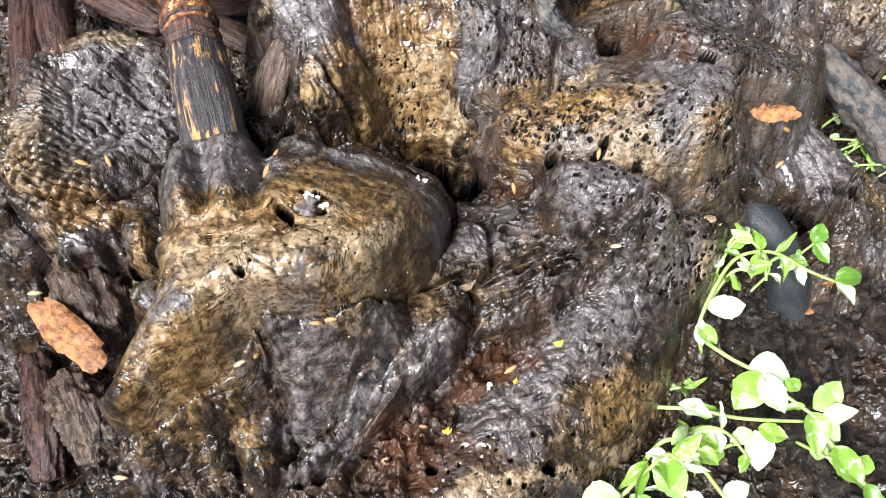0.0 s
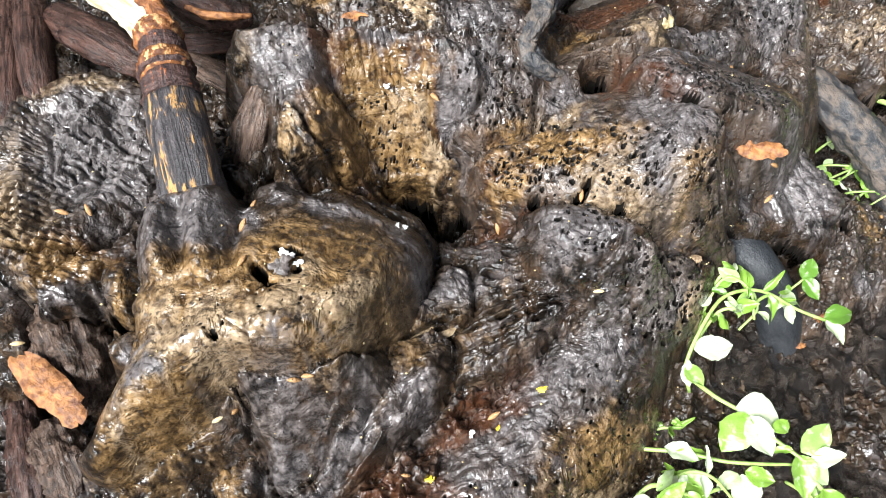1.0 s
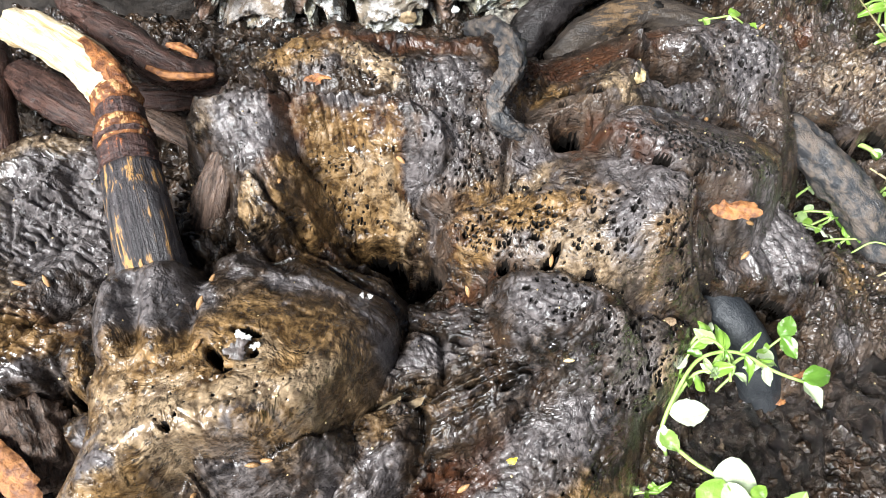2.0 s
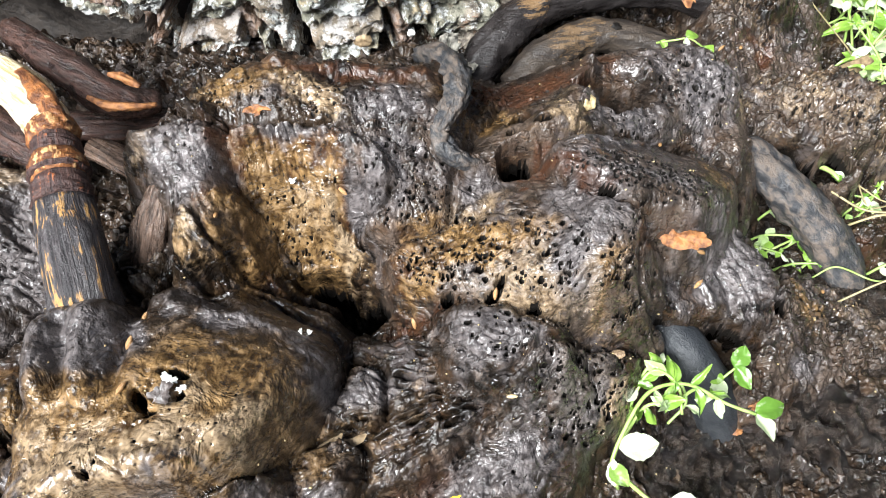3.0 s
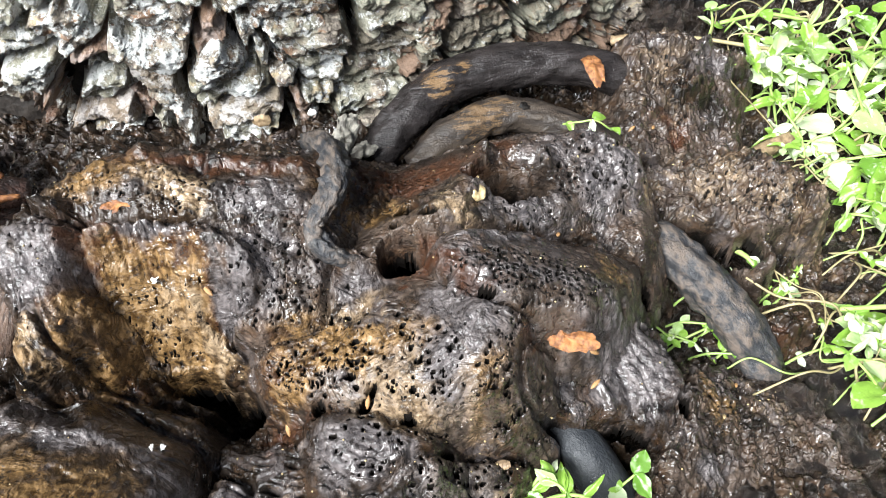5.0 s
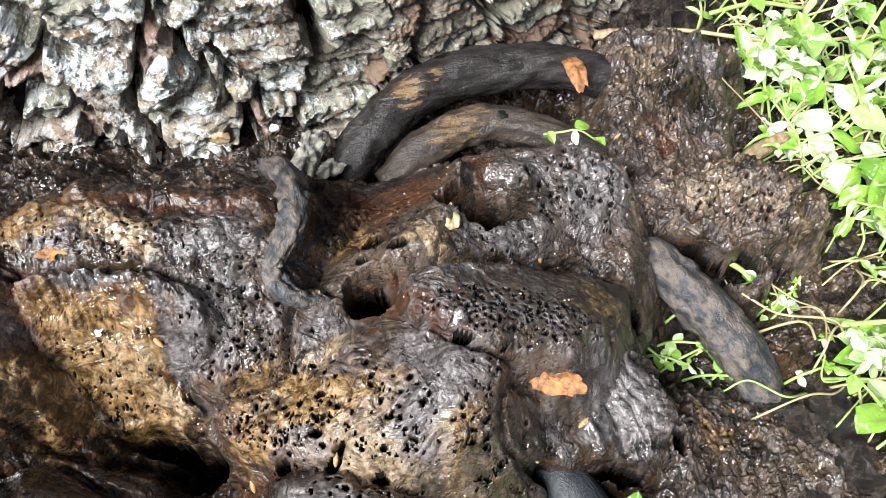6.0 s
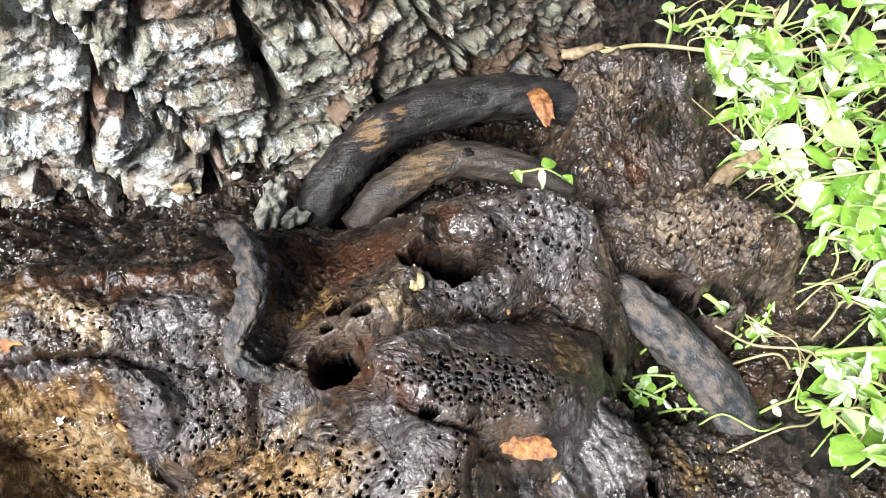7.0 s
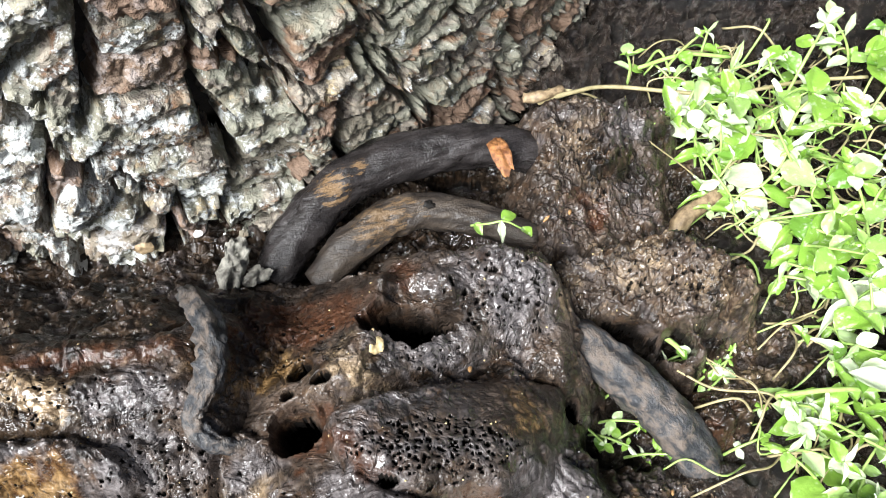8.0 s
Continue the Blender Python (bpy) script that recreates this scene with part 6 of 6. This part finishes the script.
def chickweed(label, points, sizes, seed, radius=0.0011, pairs=True, crown=4):
    """One sprig: a soft stem, pairs of leaves at its joints, a small crown of leaves at its tip."""
    rng = np.random.default_rng(seed)
    w = tagged(thing("chickweed", points[0]), label, "weed", "chickweed sprigs")
    rel = [Vector(p) - Vector(points[0]) for p in points]
    me, m = tube("stem", rel, [radius * 1.1, radius, radius * 0.8], STEMGREEN, sides=7, steps=6, lumps=0.08, seed=seed)
    part("stem", me, w, "", m)
    for i in range(1, len(rel) - 1) if pairs else ():
        d = rel[i + 1] - rel[i - 1]
        base = math.degrees(math.atan2(d.y, d.x)) + rng.uniform(-20, 20)
        for s in (-1, 1):
            add_leaf(w, rel[i], base + s * rng.uniform(55, 95), rng.uniform(-12, 22), rng.uniform(-25, 25), sizes * rng.uniform(0.55, 1.25), int(rng.integers(0, 7)))
    d = rel[-1] - rel[-2]
    base = math.degrees(math.atan2(d.y, d.x))
    for k in range(crown):
        add_leaf(w, rel[-1], base + (k - (crown - 1) / 2) * 360 / crown * 0.9 + rng.uniform(-15, 15), rng.uniform(0, 30), rng.uniform(-20, 20), sizes * rng.uniform(0.35, 0.95), int(rng.integers(0, 7)))
    return w


def scrap(label, stem, leaves, radius=0.0011, seed=1):
    """A sprig with each leaf set down by hand: foot, turn, pitch, size, kind."""
    w = tagged(thing("chickweed", stem[0]), label, "weed", "chickweed sprigs")
    rel = [Vector(p) - Vector(stem[0]) for p in stem]
    me, m = tube("stem", rel, [radius * 1.1, radius, radius * 0.8], STEMGREEN, sides=7, steps=6, lumps=0.08, seed=seed)
    part("stem", me, w, "", m)
    for (x, y, z), turn, pitch, roll, size, kind in leaves:
        add_leaf(w, Vector((x, y, z)) - Vector(stem[0]), turn, pitch, roll, size, kind)


scrap("wilted chickweed sprig with curled pale leaves by the slab", [(0.152, 0.178, 0.030), (0.146, 0.186, 0.050), (0.156, 0.206, 0.060), (0.170, 0.222, 0.066), (0.190, 0.224, 0.068), (0.210, 0.214, 0.064), (0.226, 0.209, 0.060)],
      [((0.150, 0.193, 0.058), 5, 10, 0, 0.022, 0), ((0.147, 0.188, 0.054), -95, 0, 10, 0.015, 5), ((0.146, 0.186, 0.052), -60, 10, 0, 0.015, 0), ((0.170, 0.222, 0.066), 150, 20, 10, 0.015, 4), ((0.172, 0.222, 0.066), -70, 5, 20, 0.013, 6), ((0.180, 0.226, 0.068), 80, 30, 0, 0.016, 4),
       ((0.182, 0.224, 0.068), -100, 0, -20, 0.016, 5), ((0.190, 0.224, 0.068), 40, 20, 20, 0.015, 6), ((0.194, 0.222, 0.068), -80, 0, 0, 0.015, 4), ((0.205, 0.217, 0.066), -95, -5, 30, 0.012, 5), ((0.226, 0.209, 0.060), 20, 10, 10, 0.019, 1), ((0.226, 0.209, 0.060), -75, 0, -10, 0.016, 3)], 0.0011, 81)
def bushy(stem, n, seed, lo, hi, kinds=(4, 5, 6)):
    """Small leaves set along a stem at random."""
    rng = np.random.default_rng(seed)
    line = spline(stem, 6)
    out = []
    for _ in range(n):
        at = line[int(rng.integers(3, len(line)))]
        out.append((tuple(at), rng.uniform(0, 360), rng.uniform(-15, 35), rng.uniform(-40, 40), rng.uniform(lo, hi), int(rng.choice(kinds))))
    return out


CURLS = [
    ("stringy pale chickweed shoot curled over itself", [(0.156, 0.204, 0.040), (0.162, 0.222, 0.060), (0.172, 0.232, 0.070), (0.184, 0.224, 0.068), (0.186, 0.210, 0.060)], 9, 0.008, 0.014),
    ("limp whitish chickweed shoot with curled leaves", [(0.154, 0.200, 0.040), (0.166, 0.214, 0.062), (0.180, 0.214, 0.066), (0.194, 0.222, 0.066), (0.204, 0.218, 0.062)], 9, 0.009, 0.015),
    ("woolly whitish chickweed shoot wilting on the rim", [(0.094, 0.094, 0.036), (0.106, 0.104, 0.050), (0.118, 0.112, 0.052), (0.126, 0.104, 0.046), (0.124, 0.092, 0.040)], 11, 0.010, 0.019),
    ("limp chickweed shoot bending over the wet mud", [(0.128, 0.124, 0.030), (0.140, 0.128, 0.046), (0.152, 0.124, 0.048), (0.162, 0.114, 0.042)], 7, 0.010, 0.016),
    ("young chickweed shoot low in the dark mud", [(0.204, 0.130, 0.012), (0.212, 0.120, 0.022), (0.224, 0.112, 0.026), (0.234, 0.098, 0.022)], 8, 0.009, 0.016),
    ("shaded chickweed shoot low beside the slab", [(0.120, 0.150, 0.010), (0.132, 0.158, 0.022), (0.146, 0.158, 0.026)], 6, 0.008, 0.014),
]
for k, (label, stem, n, lo, hi) in enumerate(CURLS):
    scrap(label, stem, bushy(stem, n, 600 + k, lo, hi, (4, 5, 6, 3) if k != 4 else (0, 1, 3, 5)), 0.0010, 620 + k)
scrap("small chickweed sprig with four leaves by the root", [(0.212, 0.222, 0.030), (0.214, 0.232, 0.046), (0.222, 0.238, 0.054)],
      [((0.222, 0.238, 0.054), 60, 20, 0, 0.015, 0), ((0.222, 0.238, 0.054), -60, 5, 20, 0.015, 1), ((0.216, 0.234, 0.050), 170, 10, 0, 0.012, 2), ((0.215, 0.233, 0.049), -110, 0, 0, 0.014, 0)], 0.0009, 82)
scrap("curled stringy chickweed stem beside the slab", [(0.166, 0.214, 0.034), (0.164, 0.226, 0.056), (0.172, 0.236, 0.068), (0.184, 0.232, 0.064), (0.190, 0.218, 0.058), (0.180, 0.208, 0.050)], [((0.176, 0.236, 0.067), 60, 20, 0, 0.010, 4), ((0.190, 0.216, 0.057), -30, 0, 0, 0.012, 4)], 0.0010, 83)
scrap("leafy chickweed sprig spreading over the wet mud", [(0.154, 0.186, 0.030), (0.164, 0.172, 0.038), (0.175, 0.162, 0.042), (0.186, 0.148, 0.046), (0.198, 0.136, 0.048), (0.208, 0.128, 0.046)],
      [((0.172, 0.163, 0.044), -15, 5, 10, 0.027, 2), ((0.178, 0.158, 0.046), -70, 5, 0, 0.024, 0), ((0.176, 0.160, 0.046), -125, 0, 0, 0.026, 2), ((0.198, 0.136, 0.048), -80, 0, 0, 0.024, 1), ((0.200, 0.137, 0.050), 40, 20, 20, 0.022, 0), ((0.204, 0.132, 0.048), 5, 15, 0, 0.018, 3), ((0.202, 0.132, 0.048), -45, 5, 0, 0.016, 2), ((0.196, 0.138, 0.048), 170, 10, 0, 0.013, 4), ((0.190, 0.150, 0.044), 35, 0, 0, 0.012, 0)], 0.0012, 84)
scrap("pale chickweed sprig reaching out from under the slab", [(0.118, 0.145, 0.030), (0.140, 0.140, 0.040), (0.160, 0.134, 0.044), (0.178, 0.132, 0.046), (0.196, 0.132, 0.044)],
      [((0.136, 0.141, 0.042), -20, 10, 20, 0.022, 4), ((0.130, 0.143, 0.042), -30, 0, 0, 0.018, 3), ((0.166, 0.128, 0.044), -140, 0, 0, 0.015, 1), ((0.168, 0.127, 0.044), -85, -5, 0, 0.022, 2), ((0.170, 0.128, 0.045), -20, 10, 0, 0.016, 0), ((0.150, 0.118, 0.042), -160, 0, 10, 0.020, 1)], 0.0011, 85)
scrap("wilted woolly chickweed cluster at the slab's rim", [(0.100, 0.100, 0.030), (0.108, 0.112, 0.044), (0.118, 0.120, 0.050), (0.130, 0.118, 0.048), (0.142, 0.116, 0.044), (0.156, 0.120, 0.042)],
      [((0.108, 0.108, 0.046), -150, 5, 0, 0.020, 4), ((0.112, 0.110, 0.048), -60, 5, 10, 0.024, 2), ((0.120, 0.118, 0.050), 40, 20, 0, 0.018, 4), ((0.118, 0.114, 0.048), -100, 5, 0, 0.020, 3), ((0.130, 0.116, 0.048), -75, 0, 0, 0.016, 4), ((0.136, 0.116, 0.046), -35, 5, 0, 0.013, 1), ((0.092, 0.094, 0.042), 200, 10, 0, 0.024, 0), ((0.098, 0.094, 0.040), -60, 0, 0, 0.020, 2), ((0.150, 0.119, 0.043), 150, 5, 0, 0.020, 1)], 0.0013, 86)
scrap("chickweed stem with drooping leaves over the mud", [(0.132, 0.128, 0.020), (0.142, 0.112, 0.026), (0.150, 0.096, 0.030), (0.162, 0.080, 0.028)], [((0.150, 0.096, 0.030), 20, 10, 0, 0.016, 0), ((0.156, 0.088, 0.030), -120, 0, 0, 0.015, 1)], 0.0012, 87)
scrap("chickweed stem with oval leaves beside wet soil", [(0.204, 0.132, 0.040), (0.214, 0.118, 0.036), (0.226, 0.104, 0.030), (0.240, 0.096, 0.022)], [((0.212, 0.120, 0.038), -60, 0, 0, 0.024, 0), ((0.226, 0.106, 0.032), 60, 20, 0, 0.013, 2), ((0.228, 0.102, 0.030), -80, 0, 0, 0.016, 1)], 0.0012, 88)
scrap("pale scrap of weed lying on the brown root", [(0.204, 0.458, 0.086), (0.214, 0.455, 0.091), (0.224, 0.454, 0.093), (0.234, 0.450, 0.088)], [((0.222, 0.456, 0.093), 20, 0, 0, 0.011, 2), ((0.222, 0.454, 0.093), -100, 0, 0, 0.013, 4), ((0.206, 0.458, 0.088), -60, 0, 0, 0.009, 1), ((0.234, 0.451, 0.089), -70, 10, 0, 0.010, 3)], 0.0007, 89)
scrap("cut green weed shoot poking from the gap", [(0.312, 0.402, 0.010), (0.316, 0.394, 0.028), (0.321, 0.384, 0.036), (0.325, 0.376, 0.036)], [((0.322, 0.382, 0.037), -30, 10, 0, 0.012, 4), ((0.322, 0.382, 0.036), -80, 0, 0, 0.010, 3)], 0.0018, 90)


def weed_edge(y):
    """Where the weeds begin, from the trunk's side down to the root."""
    return float(np.interp(y, [0.20, 0.30, 0.335, 0.37, 0.415, 0.45, 0.49, 0.53, 0.57, 0.60, 0.64], [0.352, 0.350, 0.362, 0.408, 0.413, 0.392, 0.366, 0.358, 0.340, 0.326, 0.40]))


def build_weeds():
    rng = np.random.default_rng(21)
    made = 0
    while made < 170:
        y = rng.uniform(0.20, 0.632)
        x = weed_edge(y) + 0.004 + rng.random() ** 1.15 * 0.25
        h = rng.uniform(0.018, 0.060)
        a = rng.uniform(0, 2 * math.pi)
        run = rng.uniform(0.020, 0.055)
        if x + math.cos(a) * run < weed_edge(y + math.sin(a) * run) - 0.004:
            a = rng.uniform(-0.8, 0.8)
        g = top_at(x, y)
        pts = [(x, y, g - 0.004)]
        n = int(rng.integers(2, 5))
        for i in range(1, n + 1):
            f = i / n
            pts.append((x + math.cos(a) * run * f + rng.normal() * 0.003, y + math.sin(a) * run * f + rng.normal() * 0.003, g + h * f ** 0.7))
        chickweed(("dense bright green chickweed sprig among the weeds", "pale green chickweed sprig with broad leaves")[made % 2], pts, 0.010 + 0.020 * rng.random() ** 1.3, 200 + made, 0.0010, True, int(rng.integers(3, 6)))
        made += 1
    spots = [(0.276, 0.366, 0.30), (0.288, 0.342, 0.2), (0.268, 0.352, -0.3), (0.330, 0.352, 0.6), (0.338, 0.320, 0.2), (0.334, 0.366, 0.4), (0.260, 0.346, -0.6), (0.268, 0.334, 0.3), (0.280, 0.328, -0.2), (0.292, 0.322, 0.5), (0.254, 0.356, -1.0), (0.300, 0.386, -0.8), (0.310, 0.380, 0.2), (0.326, 0.386, -0.5), (0.342, 0.340, 0.1), (0.346, 0.362, 0.9)]
    for k, (x, y, a) in enumerate(spots):
        chickweed("shaded chickweed sprig in the gap beside the root", [(x, y, -0.002), (x + 0.010 * math.cos(a), y + 0.010 * math.sin(a), 0.012), (x + 0.026 * math.cos(a), y + 0.026 * math.sin(a), 0.018)], 0.009, 400 + k, 0.0009, True, 3)
    for k in range(230):
        y = rng.uniform(0.30, 0.62)
        x = weed_edge(y) + rng.uniform(-0.006, 0.17)
        a, l = rng.uniform(-1.2, 1.2) + (math.pi if rng.random() < 0.3 else 0), rng.uniform(0.025, 0.075)
        g = top_at(x, y)
        pts = [(x, y, g - 0.001)]
        for f in (0.3, 0.65, 1.0):
            u, v = x + l * f * math.cos(a) + rng.normal() * 0.005, y + l * f * math.sin(a) + rng.normal() * 0.005
            pts.append((u, v, top_at(u, v) + (0.0 if f == 1.0 else rng.uniform(0.004, 0.020))))
        green = rng.random() < 0.45
        root("bare_stem", "limp green weed stem among the leaves" if green else "dry straw-coloured weed stem on the soil", pts, [rng.uniform(0.0005, 0.0010)] * 3, STEMGREEN if green else STRAW, "weed stem", sides=7, steps=6, seed=k)
    root("bare_stem", "long pale weed stem lying beside the trunk", [(0.272, 0.584, 0.034), (0.300, 0.588, 0.036), (0.330, 0.590, 0.034), (0.404, 0.572, 0.034), (0.470, 0.574, 0.034), (0.520, 0.574, 0.030)], [0.0022, 0.0016, 0.0016, 0.0015, 0.0014], STRAW, "weed stem", sides=8, seed=91)
    root("bare_stem", "long pale weed stem crossing above the leaves", [(0.350, 0.600, 0.040), (0.385, 0.604, 0.044), (0.420, 0.600, 0.040)], [0.0016, 0.0016, 0.0014], STEMGREEN, "weed stem", sides=8, seed=92)
    root("bare_stem", "straight pale green stem over the soil", [(0.374, 0.346, 0.030), (0.407, 0.344, 0.034), (0.450, 0.340, 0.030)], [0.0017, 0.0017, 0.0015], STEMGREEN, "weed stem", sides=8, seed=93)
    chickweed("chickweed sprout standing over bare soil", [(0.447, 0.556, 0.020), (0.458, 0.570, 0.050), (0.470, 0.584, 0.062), (0.482, 0.598, 0.066)], 0.020, 94, 0.0012, True, 4)
    chickweed("chickweed sprout beside the trunk", [(0.345, 0.600, 0.010), (0.346, 0.604, 0.034), (0.344, 0.610, 0.044)], 0.016, 95, 0.0011, True, 4)
    chickweed("chickweed sprout above the muddy lobe", [(0.400, 0.606, 0.014), (0.404, 0.614, 0.036), (0.408, 0.622, 0.044)], 0.015, 96, 0.0011, True, 4)
    ob = part("leaf", LEAVES[1], tagged(thing("dock_leaf", (0.418, 0.424, 0.030)), "long green strap-shaped dock leaf among chickweed", "weed"))
    ob.matrix_basis = pose(0, 0, 0, 10, -8, 42) @ Matrix.Diagonal((0.075, 0.045, 0.05, 1))


build_weeds()
